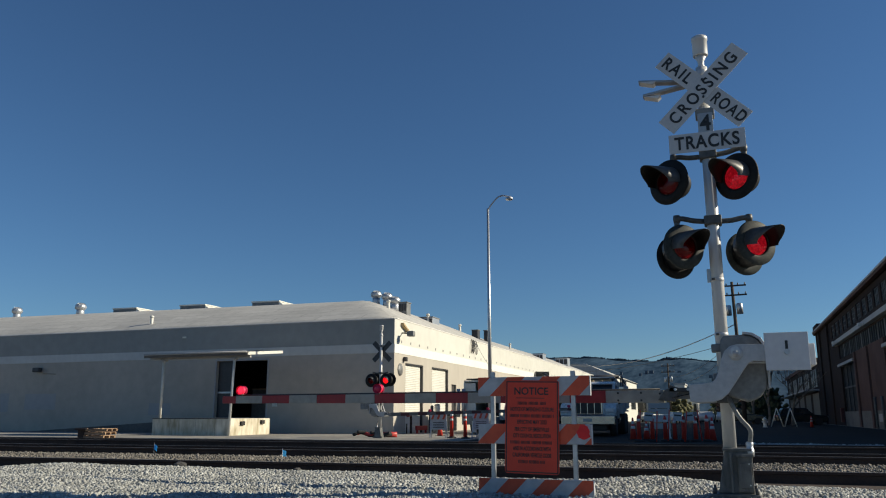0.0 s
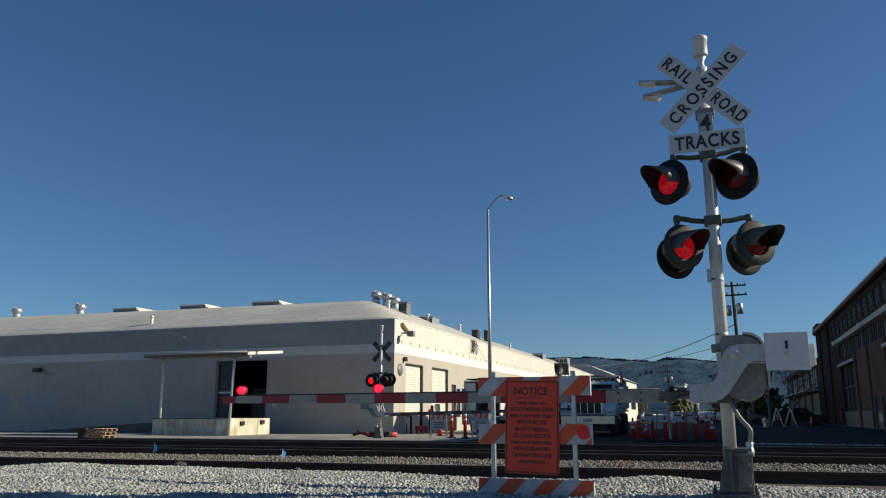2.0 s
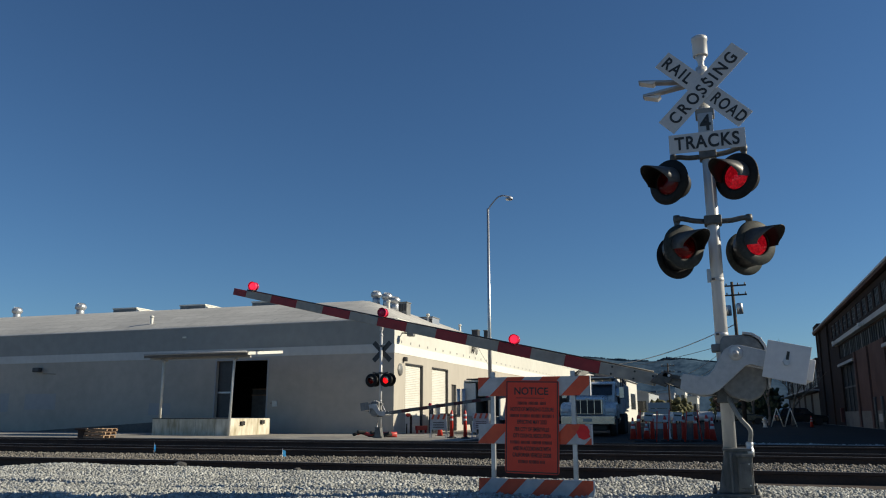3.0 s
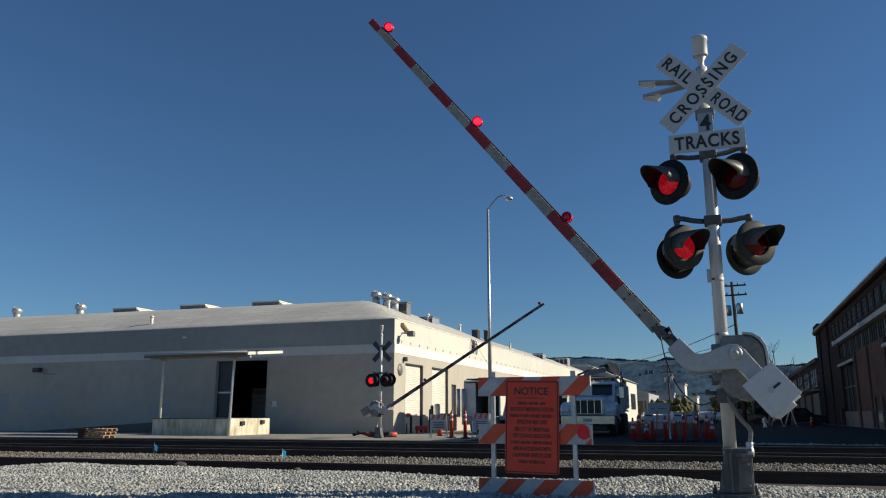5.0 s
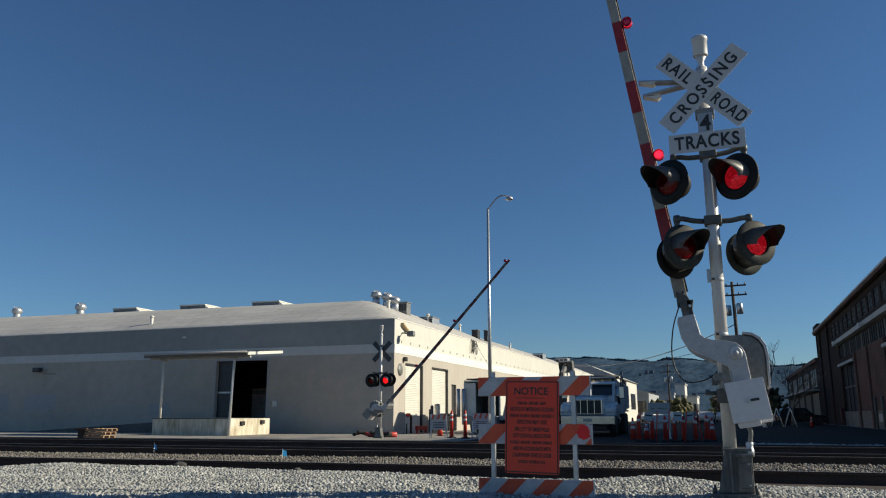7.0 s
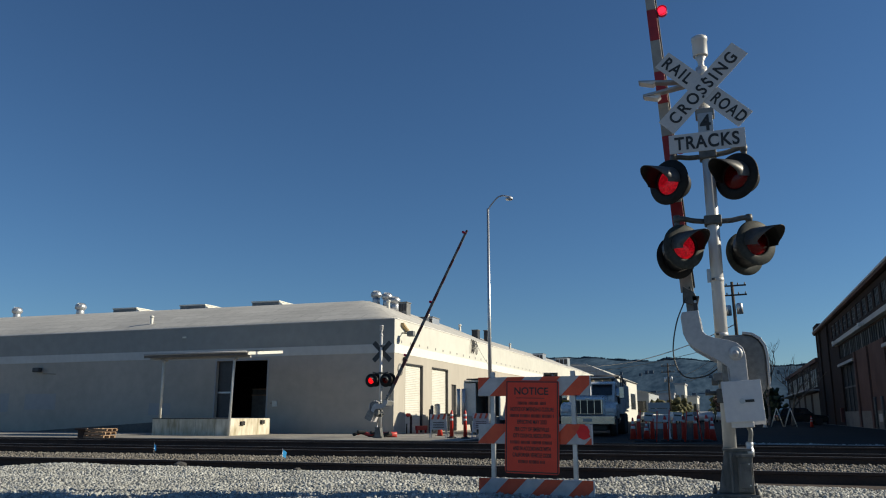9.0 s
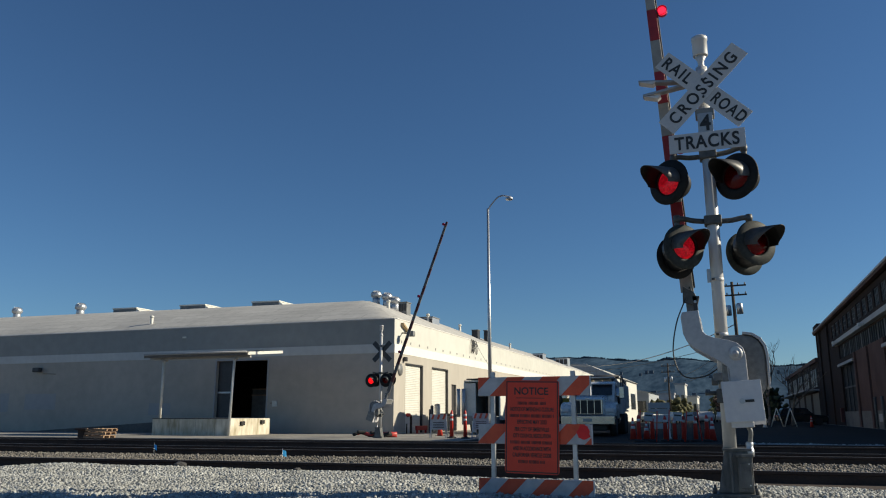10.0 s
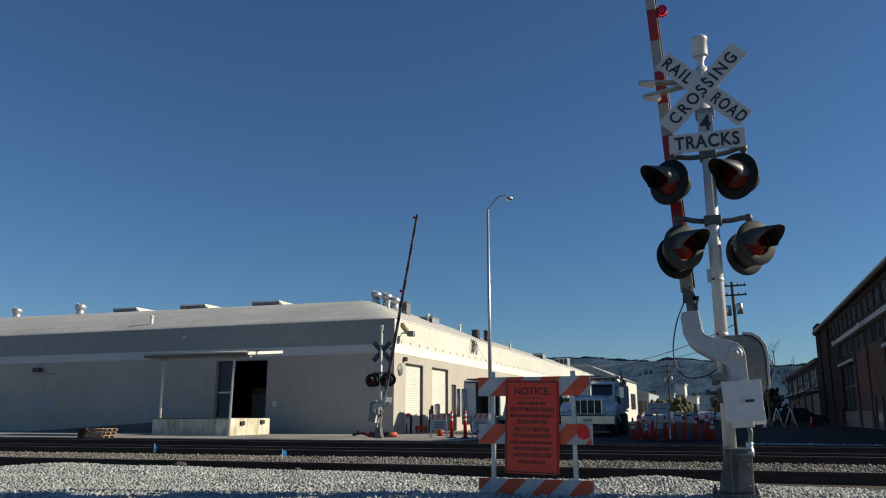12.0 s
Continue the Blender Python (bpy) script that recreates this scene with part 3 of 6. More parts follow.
# ---- brick works building along the shaded side of the street ----
def build_brick_building():
    bx = 10.7
    top = thing("brick_building", pose(bx, 0, 0), "two-storey dark brick industrial building in shade", "building")
    y0, y1 = 33.0, 108.0
    part("plinth", box(B(), 0.0, 0.4, y0, 88.0, -0.3, 1.35), M_PLINTH, top, "pale concrete plinth")
    part("plinth_dark", box(B(), 0.0, 0.4, 88.0, y1, -0.3, 1.35), M_BRICKDARK, top, "near-black plinth")
    openings = ((38.0, 48.0), (53.0, 63.0), (78.0, 88.0))
    panels = ((y0, 38.0), (48.0, 53.0), (63.0, 78.0))
    for a, c in panels:
        part("wall_panel", box(B(), 0.02, 0.4, a, c, 1.35, 6.55), M_BRICK, top, "dull red brick panel")
    part("wall_panel", box(B(), 0.02, 0.4, 88.0, y1, 1.35, 8.4), M_BRICKDARK, top, "near-black brick panel")
    for a, c in openings:
        part("wall_panel", box(B(), 0.02, 0.4, a, c, 5.95, 6.55), M_BRICKDARK, top, "near-black brick panel")
    # pilasters, pipes and a red cabinet along the foot
    for y in (49.0, 63.3, 71.0, 77.6, 96.0, 104.0):
        part("pilaster", box(B(), -0.14, 0.02, y - 0.35, y + 0.35, -0.3, 6.5 if y < 90 else 10.9, 0.02), M_BRICK if y < 90 else M_BRICKDARK, top)
    for y in (66.2, 69.4):
        part("downpipe", rod(B(), (-0.1, y, -0.1), (-0.1, y, 2.4), 0.09, n=8), M_PLINTH, top)
    part("plinth_hatch", box(B(), -0.05, 0.0, 67.0, 68.6, 0.5, 1.1, 0.01), M_BEAM, top)
    part("fire_cabinet", box(B(), -0.3, 0.0, 88.6, 89.3, 0.3, 1.7, 0.03), M_ARMREDBACK, top, "dull red cabinet at the wall")
    # long glazed strip under the ledge
    bm = B()
    box(bm, 0.1, 0.4, y0, 88.0, 7.85, 9.0)
    box(bm, 0.1, 0.4, 88.0, y1, 8.4, 9.0)
    box(bm, 0.1, 0.4, y0, y1, 10.4, 10.9)
    y = y0
    while y < 92.0:
        box(bm, 0.1, 0.4, y, y + 0.85, 9.0, 10.4)
        y += 3.0
    box(bm, 0.1, 0.4, y, y1, 9.0, 10.4)
    part("wall_upper", bm, M_BRICKDARK, top, "near-black upper wall")
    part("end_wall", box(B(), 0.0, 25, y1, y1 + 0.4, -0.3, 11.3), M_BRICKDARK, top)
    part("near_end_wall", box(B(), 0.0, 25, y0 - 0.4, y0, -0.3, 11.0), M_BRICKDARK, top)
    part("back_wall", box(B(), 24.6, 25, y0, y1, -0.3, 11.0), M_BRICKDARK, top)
    part("roof", slab(B(), [(0.0, 10.9), (0.0, 11.25), (12.5, 13.2), (25, 11.25), (25, 10.9)], y0 - 0.4, y1, "y"), M_BRICKDARK, top, "dark roof edge")
    part("eaves_board", box(B(), -0.35, 0.1, y0 - 0.4, y1, 10.9, 11.22, 0.02), M_BRICK, top, "weathered eaves board")
    part("gutter", box(B(), -0.42, -0.35, y0 - 0.4, y1, 11.1, 11.26, 0.01), M_BEAM, top, "pale gutter edge")
    part("ledge_beam", box(B(), -0.35, 0.1, y0, 90.0, 8.0, 8.40, 0.02), M_BEAM, top, "pale steel ledge beam")
    part("chimney_stub", box(B(), -0.05, 2.0, 105.4, 110.3, 11.0, 12.1, 0.02), M_BRICKDARK, top)
    y = y0
    while y < 92.0:
        pane = part("window", box(B(), 0.22, 0.25, y + 0.85, y + 3.0, 9.0, 10.4), M_GLASS, top, "multi-pane steel window")
        bm = B()
        for j in range(5):
            yy = y + 0.85 + 2.15 * j / 4
            box(bm, 0.17, 0.22, yy - 0.05, yy + 0.05, 9.0, 10.4)
        for z in (9.0, 9.45, 9.9, 10.36):
            box(bm, 0.17, 0.22, y + 0.85, y + 3.0, z - 0.03, z + 0.03)
        part("window_frame", bm, M_FRAMEDARK, pane)
        y += 3.0
    for k, (a, c) in enumerate(zip([y0, 44.0, 55.0, 66.0, 77.0], [44.0, 55.0, 66.0, 77.0, 88.0])):
        pane = part("clerestory", box(B(), 0.25, 0.28, a, c, 6.55, 7.85), M_GLASSDULL, top, "dusty row of panes")
        for j in range(12):
            yy = a + (c - a) * j / 11
            wide = 0.28 if j % 4 == 0 else 0.08
            part("mullion", box(B(), 0.12, 0.25, yy - wide, yy + wide, 6.55, 7.85), M_FRAMEDARK, pane)
    for a, c in openings:
        pane = part("tall_window", box(B(), 0.3, 0.33, a, c, 1.35, 5.95), M_DARK, top, "tall dark window")
        bm = B()
        for j in range(5):
            yy = a + (c - a) * j / 4
            box(bm, 0.2, 0.3, yy - 0.08, yy + 0.08, 1.35, 5.95)
        box(bm, 0.2, 0.3, a, c, 3.6, 3.75)
        part("mullion", bm, M_FRAMEDARK, pane)
        part("lintel", box(B(), -0.25, 0.1, a - 0.2, c + 0.2, 5.75, 6.0, 0.01), M_BEAM, pane, "pale lintel")
    for y in (52.0, 69.0, 86.0):
        part("wall_lamp", box(B(), -0.75, -0.36, y, y + 0.5, 7.95, 8.2, 0.03), M_SHEETWHITE, top, "small white floodlight")
    # lower neighbour
    low = thing("low_brick_building", pose(bx, 0, 0), "lower shaded building with wide shop windows", "building")
    part("wall", box(B(), 0.0, 0.4, 108.4, 168, -0.3, 7.6), M_BRICKDARK, low)
    part("end_wall", box(B(), 0.4, 20, 167.6, 168, -0.3, 7.6), M_BRICK, low)
    part("roof", box(B(), -0.3, 20, 108.4, 168.3, 7.6, 8.1), M_BRICK, low, "weathered roof edge")
    part("ledge", box(B(), -1.6, 0.0, 110, 166, 4.05, 4.25), M_BEAM, low)
    for k in range(5):
        pane = part("window", box(B(), -0.03, 0.0, 111 + 11 * k, 119 + 11 * k, 4.6, 6.9), M_GLASSDULL, low, "wide pale window")
        part("shop_window", box(B(), -0.03, 0.0, 111 + 11 * k, 119 + 11 * k, 0.6, 3.8), M_DARKMETAL, low, "dark shop window")
        for j in range(4):
            yy = 111 + 11 * k + 8 * j / 3
            part("mullion", box(B(), -0.08, -0.03, yy - 0.1, yy + 0.1, 4.6, 6.9), M_FRAMEDARK, pane)


build_brick_building()


# ---- distance ----
def ridge_height(deg):
    """The far ridge over the compass angle: two humps that fall away to the east."""
    return float(np.interp(deg, (-50, -20, -11, -8.6, -7.4, -5.6, -3, -0.8, 3, 30), (225, 250, 255, 252, 241, 236, 245, 226, 205, 190))) + 5 * noise.noise((deg * 0.5, 4.0, 0)) + 2.5 * noise.noise((deg * 2.1, 8.0, 0))


def build_hills():
    bm = B()
    n = 240
    crest, foot = [], []
    for i in range(n + 1):
        a = radians(-50 + 80 * i / n)
        r = 3600
        x, y = r * math.sin(a), r * math.cos(a)
        deg = -50 + 80 * i / n
        top_ = ridge_height(deg)
        crest.append((x, y, top_))
    rows = []
    for j in range(9):
        t = j / 8
        row = []
        for x, y, h in crest:
            k = 0.62 + 0.38 * t
            row.append(bm.verts.new((x * k, y * k, -5 + (h + 5) * t ** 0.8 + (9 * noise.noise((x * 0.004, t * 3, 2)) if 0 < j < 8 else 0))))
        rows.append(row)
    back = [bm.verts.new((x * 1.1, y * 1.1, -5)) for x, y, h in crest]
    rows.append(back)
    for a, b in zip(rows, rows[1:]):
        for i in range(n):
            bm.faces.new((a[i], a[i + 1], b[i + 1], b[i])).smooth = True
    hill = structure("backdrop_hills", bm, M_HILL, "wooded hills on the horizon, blue haze in their colour", "hills")


build_hills()
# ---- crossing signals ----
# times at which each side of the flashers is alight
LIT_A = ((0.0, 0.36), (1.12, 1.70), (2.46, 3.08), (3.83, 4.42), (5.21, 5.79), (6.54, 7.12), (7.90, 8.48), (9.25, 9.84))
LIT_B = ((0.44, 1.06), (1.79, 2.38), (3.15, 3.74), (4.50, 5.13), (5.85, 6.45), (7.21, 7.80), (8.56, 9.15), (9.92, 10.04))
MOVERS = []


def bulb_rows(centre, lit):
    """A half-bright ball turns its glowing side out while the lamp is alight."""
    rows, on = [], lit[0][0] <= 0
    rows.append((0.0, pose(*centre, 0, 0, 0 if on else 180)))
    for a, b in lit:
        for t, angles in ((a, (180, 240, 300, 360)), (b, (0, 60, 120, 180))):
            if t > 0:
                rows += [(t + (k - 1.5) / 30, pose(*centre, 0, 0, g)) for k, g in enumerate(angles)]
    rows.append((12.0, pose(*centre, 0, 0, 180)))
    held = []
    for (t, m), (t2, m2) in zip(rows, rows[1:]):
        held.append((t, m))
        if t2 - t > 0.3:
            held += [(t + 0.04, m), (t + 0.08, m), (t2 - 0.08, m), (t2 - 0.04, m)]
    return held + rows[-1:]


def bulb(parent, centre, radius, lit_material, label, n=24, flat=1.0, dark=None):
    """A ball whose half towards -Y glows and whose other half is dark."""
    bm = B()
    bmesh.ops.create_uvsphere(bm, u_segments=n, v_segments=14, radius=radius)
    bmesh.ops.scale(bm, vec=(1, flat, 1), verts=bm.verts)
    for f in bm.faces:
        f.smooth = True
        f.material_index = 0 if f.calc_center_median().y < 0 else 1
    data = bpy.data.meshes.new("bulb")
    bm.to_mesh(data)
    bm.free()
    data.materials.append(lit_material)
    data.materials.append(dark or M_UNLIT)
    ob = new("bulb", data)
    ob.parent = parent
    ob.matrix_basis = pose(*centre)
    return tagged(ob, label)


UPRIGHT = pose(0, 0, 0, 90, 0, 0)  # turns a lathe's z to -Y


def build_flasher(parent, at, lit, disc_material, hood_material, radius=0.262, hood=1.0, lamp_glow=None):
    """A round red lamp with background disc, can, lens and hood; it faces its own -Y."""
    can = part("flasher", lathe(B(), [(0.149, -0.13), (0.149, 0.012), (0.168, 0.012), (0.168, -0.14), (0.15, -0.22), (0.06, -0.25), (0.002, -0.25)], UPRIGHT, 28, caps=False), M_BLACK, parent, "round red flashing signal lamp", at)
    part("background_disc", lathe(B(), [(0.150, 0.0), (0.150, 0.012), (0.168, 0.013), (radius - 0.01, 0.008), (radius, -0.004), (radius, -0.012), (0.165, -0.004), (0.15, 0.0)], UPRIGHT, 40, caps=False), disc_material, can, "dark round background disc")
    part("lens", lathe(B(), [(0.150, 0.006), (0.13, 0.026), (0.09, 0.040), (0.04, 0.048), (0.001, 0.05)], UPRIGHT, 28, caps=False), M_REDLENS, can, "red ribbed lens")
    bm = B()
    cuts = 22
    outer = []
    for side in (0.172, 0.166):
        rows_ = []
        for i in range(cuts + 1):
            g = -14 + 208 * i / cuts
            reach = (0.18 + 0.24 * max(math.sin(radians(g)), 0.0)) * hood
            x, z = side * math.cos(radians(g)), side * math.sin(radians(g))
            rows_.append([bm.verts.new((x, -0.012, z)), bm.verts.new((x * 0.93, -0.012 - reach * 0.5, z * 0.92 - 0.012)), bm.verts.new((x * 0.84, -0.012 - reach, z * 0.82 - 0.026))])
        outer.append(rows_)
    for side, rows_ in enumerate(outer):
        for a, b in zip(rows_, rows_[1:]):
            for k in range(2):
                f = bm.faces.new((a[k], a[k + 1], b[k + 1], b[k]))
                f.smooth, f.material_index = True, side
    for i in range(cuts):
        bm.faces.new((outer[0][i][2], outer[0][i + 1][2], outer[1][i + 1][2], outer[1][i][2]))
    # inside faces get a darker black: the shade within the hood as colour
    part("hood", bm, hood_material, can, "short black hood").data.materials.append(M_DISC)
    part("hinge", rod(B(), (-0.17, 0.03, 0.0), (-0.17, 0.03, 0.06), 0.014, n=8), M_BLACK, can)
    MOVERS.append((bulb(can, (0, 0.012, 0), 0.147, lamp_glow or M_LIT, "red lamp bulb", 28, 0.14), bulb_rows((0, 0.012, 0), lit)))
    return can


def build_crossbuck(parent, z, y, letters=True):
    """Two crossed white boards."""
    boards = []
    for name, tilt, yy in (("crossbuck_board", 45, y), ("crossbuck_board", -45, y + 0.012)):
        b = part(name, box(B(), -0.585, 0.585, -0.004, 0.004, -0.110, 0.110, 0.002), M_SIGNWHITE if letters else M_DARKMETAL, parent, "white board of the crossbuck sign" if letters else "bare aluminium back of a crossbuck board", pose(0, yy, z, 0, -tilt, 0))
        boards.append(b)
    if letters:
        front = Matrix.Translation((0, -0.0065, 0)) @ FACE
        lettering("crossing_lettering", "CROSSING", 0.185, M_INK, boards[0], Matrix.Translation((0, 0, -0.006)) @ front, 0.98, 0.004, spacing=1.35)
        for word, x in (("RAIL", -0.36), ("ROAD", 0.36)):
            lettering("road_lettering" if x > 0 else "rail_lettering", word, 0.185, M_INK, boards[1], Matrix.Translation((x, 0, -0.006)) @ front, 0.37 if x < 0 else 0.42, 0.004, spacing=1.25)
    for s in (-0.06, 0.06):
        part("bolt", rod(B(), (0, y - 0.02, z + s * 1.7), (0, y, z + s * 1.7), 0.014, n=6), M_DARKMETAL, parent)
    return boards


def build_signal(at, label, arm_length, group, front_lamps, upper, near):
    """A crossing signal: base, mast, signs, flashers and gate with arm; it faces -Y and its arm reaches to -X."""
    top = thing("crossing_signal", at, label, "railway signal", group)
    # base
    bm = slab(B(), [(-0.20, -0.22), (0.25, -0.22), (0.25, 0.22), (-0.20, 0.22)], -0.05, 0.045, "z", 0.012)
    part("base_plate", bm, M_CASTBASE, top, "weathered base plate")
    bm = B()
    lo, hi = [], []
    for (x, y) in ((-0.135, -0.15), (0.20, -0.15), (0.20, 0.16), (-0.135, 0.16)):
        lo.append(bm.verts.new((x, y, 0.045)))
        hi.append(bm.verts.new((x * 0.70 + 0.04, y * 0.8, 0.46)))
    bm.faces.new(lo[::-1]), bm.faces.new(hi)
    for i in range(4):
        bm.faces.new((lo[i], lo[(i + 1) % 4], hi[(i + 1) % 4], hi[i]))
    bmesh.ops.bevel(bm, geom=bm.edges[:], offset=0.012, segments=2, affect="EDGES", profile=0.5)
    box(bm, 0.06, 0.20, -0.175, -0.06, 0.06, 0.40, 0.01)
    box(bm, -0.012, 0.012, -0.18, 0.0, 0.05, 0.43, 0.004)
    foot = part("junction_base", bm, M_CASTBASE, top, "tapered cast junction base")
    part("hatch", box(B(), 0.075, 0.185, -0.19, -0.172, 0.1, 0.34, 0.004), M_CASTBASE, foot)
    part("top_flange", box(B(), -0.075, 0.20, -0.14, 0.14, 0.45, 0.475, 0.006), M_CASTBASE, foot)
    part("conduit_fitting", lathe(B(), [(0.04, 0.40), (0.04, 0.47), (0.032, 0.475), (0.036, 0.51), (0.036, 0.53), (0.028, 0.54)], pose(0.185, -0.09, 0), 14), M_GALV, foot, "ribbed conduit fitting")
    part("cast_lip", box(B(), 0.05, 0.21, -0.20, -0.15, 0.395, 0.425, 0.006), M_CASTBASE, foot)
    for z in (0.13, 0.33):
        part("hatch_screw", rod(B(), (0.165, -0.2, z), (0.165, -0.185, z), 0.008, n=6), M_GALV, foot)
    for x in (-0.17, 0.22):
        for y in (-0.19, 0.19):
            part("anchor_bolt", rod(B(), (x, y, 0.04), (x, y, 0.10), 0.018, n=6), M_DARKMETAL, top)
    # mast
    mast = part("mast", rod(B(), (0, 0, 0.40), (0, 0, 4.62), 0.066, 0.062, n=28), M_ALU, top, "aluminium mast")
    for z in (1.62, 2.20):
        clamp = part("band_clamp", lathe(B(), [(0.064, z - 0.022), (0.069, z - 0.02), (0.069, z + 0.02), (0.064, z + 0.022)], None, 24), M_ALU, mast)
        part("clamp_bolt", rod(B(), (-0.05, -0.075, z), (-0.02, -0.085, z), 0.012, n=6), M_DARKMETAL, clamp)
    part("step", box(B(), -0.10, -0.066, -0.02, 0.02, 2.18, 2.32, 0.004), M_GALV, mast)
    # bell
    bell = part("bell", lathe(B(), [(0.078, 4.76), (0.081, 4.77), (0.081, 4.94), (0.087, 4.945), (0.087, 4.985), (0.065, 5.0), (0.0, 5.005)], None, 28), M_ALU, top, "electronic bell in a round metal can")
    part("bell_neck", lathe(B(), [(0.07, 4.50), (0.078, 4.54), (0.032, 4.66), (0.036, 4.70), (0.065, 4.76)], None, 20), M_ALU, bell)
    # signs
    build_crossbuck(top, 4.335 if near else 3.82, -0.10, near)
    part("sign_clamp", box(B(), -0.10, 0.10, -0.09, 0.07, 4.02, 4.11, 0.01), M_CASTDARK, top)
    if near:
        plate = part("number_plate", box(B(), -0.078, 0.078, -0.004, 0.004, -0.12, 0.12, 0.002), M_SIGNBACK, top, "bare metal plate with a black 4", pose(0, -0.088, 3.93))
        lettering("number_lettering", "4", 0.25, M_INK, plate, Matrix.Translation((0.0, -0.0065, -0.005)) @ FACE, 0.115, 0.006)
        tracks = part("tracks_plate", box(B(), -0.395, 0.395, -0.004, 0.004, -0.108, 0.108, 0.002), M_SIGNWHITE, top, "white plate lettered for the tracks", pose(0, -0.10, 3.72))
        lettering("tracks_lettering", "TRACKS", 0.205, M_INK, tracks, Matrix.Translation((0, -0.0065, -0.008)) @ FACE, 0.67, 0.005, spacing=1.12)
        for z, x0, dz in ((4.57, -0.70, 0.04), (4.53, -0.66, -0.10)):
            bm = B()
            slab(bm, [(0.05, z - 0.06 * (dz > 0)), (x0, z + dz), (x0, z + dz - 0.03), (0.05, z - 0.03 - 0.06 * (dz > 0))], 0.07, 0.17, "y", 0.004)
            part("bracket_arm", bm, M_SIGNBACK, top, "bare metal angle bracket")
            # added white slip paints the sunlit highlight of the bracket's lower flange
            part("bracket_end", slab(B(), [(x0 + 0.01, z + dz - 0.032), (x0 + 0.20, z + dz - 0.040), (x0 + 0.16, z + dz - 0.075)], 0.06, 0.18, "y", 0.002), M_CONEWHITE, top, "white slip for the sunlit highlight under the bracket")
    # flashers
    def crossarm(z, turn, reach):
        arm = part("crossarm", box(B(), -0.09, 0.09, -0.09, 0.09, z - 0.045, z + 0.055, 0.015), M_CROSSARM, top, "cast crossarm", None)
        m = pose(0, 0, 0, 0, 0, turn)
        for s in (-1, 1):
            bm = B()
            tube(bm, [m @ Vector(p) for p in curve_points([(s * 0.05, 0, z), (s * 0.2, 0, z + 0.01), (s * (reach - 0.06), 0, z + 0.035), (s * reach, 0, z + 0.02), (s * reach, 0, z - 0.05)], 4)], 0.029, 10)
            part("crossarm_pipe", bm, M_CROSSARM, arm)
            p = m @ Vector((s * reach, 0, z + 0.03))
            part("crossarm_knuckle", lathe(B(), [(0.0, -0.045), (0.034, -0.04), (0.04, 0.0), (0.034, 0.04), (0.0, 0.045)], pose(p.x, p.y, p.z), 14), M_CROSSARM, arm)
    left, right = LIT_B, LIT_A
    if not near:
        left, right = right, left
    if upper:
        crossarm(3.58, -8, 0.37)
        m = pose(0, 0, 0, 0, 0, -20)
        for s, lit in ((-1, left), (1, right)):
            p = Vector((-0.43, -0.056, 3.31)) if s < 0 else Vector((0.268, -0.12, 3.285))
            build_flasher(top, pose(p.x, p.y, p.z, 0, 0, -33) @ Matrix.Scale(0.965, 4), lit, M_DISC, M_HOOD)
    stand, g = (16, 36) if near else (-4, -4)
    crossarm(2.84, stand, 0.38)
    m = pose(0, 0, 0, 0, 0, stand)
    for s, lit in ((-1, left), (1, right)):
        for y, turn in ((-0.20, g), (0.21, g + 180)):
            p = m @ Vector((s * 0.37, y, (2.555 if y < 0 else 2.52) - (0.03 if s < 0 and near else 0)))
            build_flasher(top, pose(p.x, p.y, p.z, 0, 0, turn) @ Matrix.Scale(0.91 if near else 1.0, 4), lit, M_GREYPAINT if near and (y < 0 or s > 0) else M_DISC, M_HOOD, 0.262 if near else 0.3, (0.3 if y > 0 else 1.0) if near else 0.4, None if near else M_LITAIMED)
    # gate machine
    machine = part("gate_machine", slab(B(), [(0.04, 0.98), (0.22, 0.93), (0.32, 0.97), (0.385, 1.06), (0.40, 1.15), (0.40, 1.38), (0.385, 1.47), (0.345, 1.54), (0.28, 1.585), (0.20, 1.60), (0.02, 1.60), (-0.02, 1.55), (-0.02, 1.05)], -0.16, 0.22, "y", 0.02), M_CASTDARK, top, "grey cast gate machine housing")
    part("machine_cover", slab(B(), [(0.20, 1.605), (0.285, 1.59), (0.35, 1.545), (0.39, 1.475), (0.405, 1.38), (0.405, 1.06), (0.425, 1.06), (0.43, 1.39), (0.415, 1.485), (0.37, 1.565), (0.295, 1.615), (0.20, 1.63)], -0.18, 0.24, "y", 0.004), M_CAST, machine)
    for z in (1.18, 1.48):
        part("mast_clamp", box(B(), -0.11, 0.10, -0.085, 0.085, z - 0.04, z + 0.04, 0.012), M_CASTDARK, top)
    part("shaft", rod(B(), (0.12, -0.36, 1.42), (0.12, 0.34, 1.42), 0.045, n=16), M_GALV, top)
    part("conduit", tube(B(), curve_points([(0.02, -0.02, 1.05), (0.03, -0.10, 0.95), (0.11, -0.13, 0.78), (0.20, -0.13, 0.66), (0.195, -0.10, 0.56), (0.185, -0.09, 0.46)], 5), 0.022, 10), M_CASTDARK, top, "grey flexible conduit")
    part("terminal_box", box(B(), -0.13, -0.07, -0.08, 0.02, 1.10, 1.17, 0.01), M_CROSSARM, top, "small dark cable gland")
    part("cable_gland", rod(B(), (-0.20, -0.03, 1.02), (-0.06, -0.03, 1.02), 0.022, n=8), M_CROSSARM, top)
    part("machine_bracket", slab(B(), [(-0.09, 0.92), (0.10, 0.92), (0.22, 1.04), (0.22, 1.10), (-0.09, 1.06)], -0.10, 0.10, "y", 0.01), M_CROSSARM, top, "dark cast mounting bracket")
    # gate: turns about its shaft
    hub = pose(0.12, -0.27, 1.40)
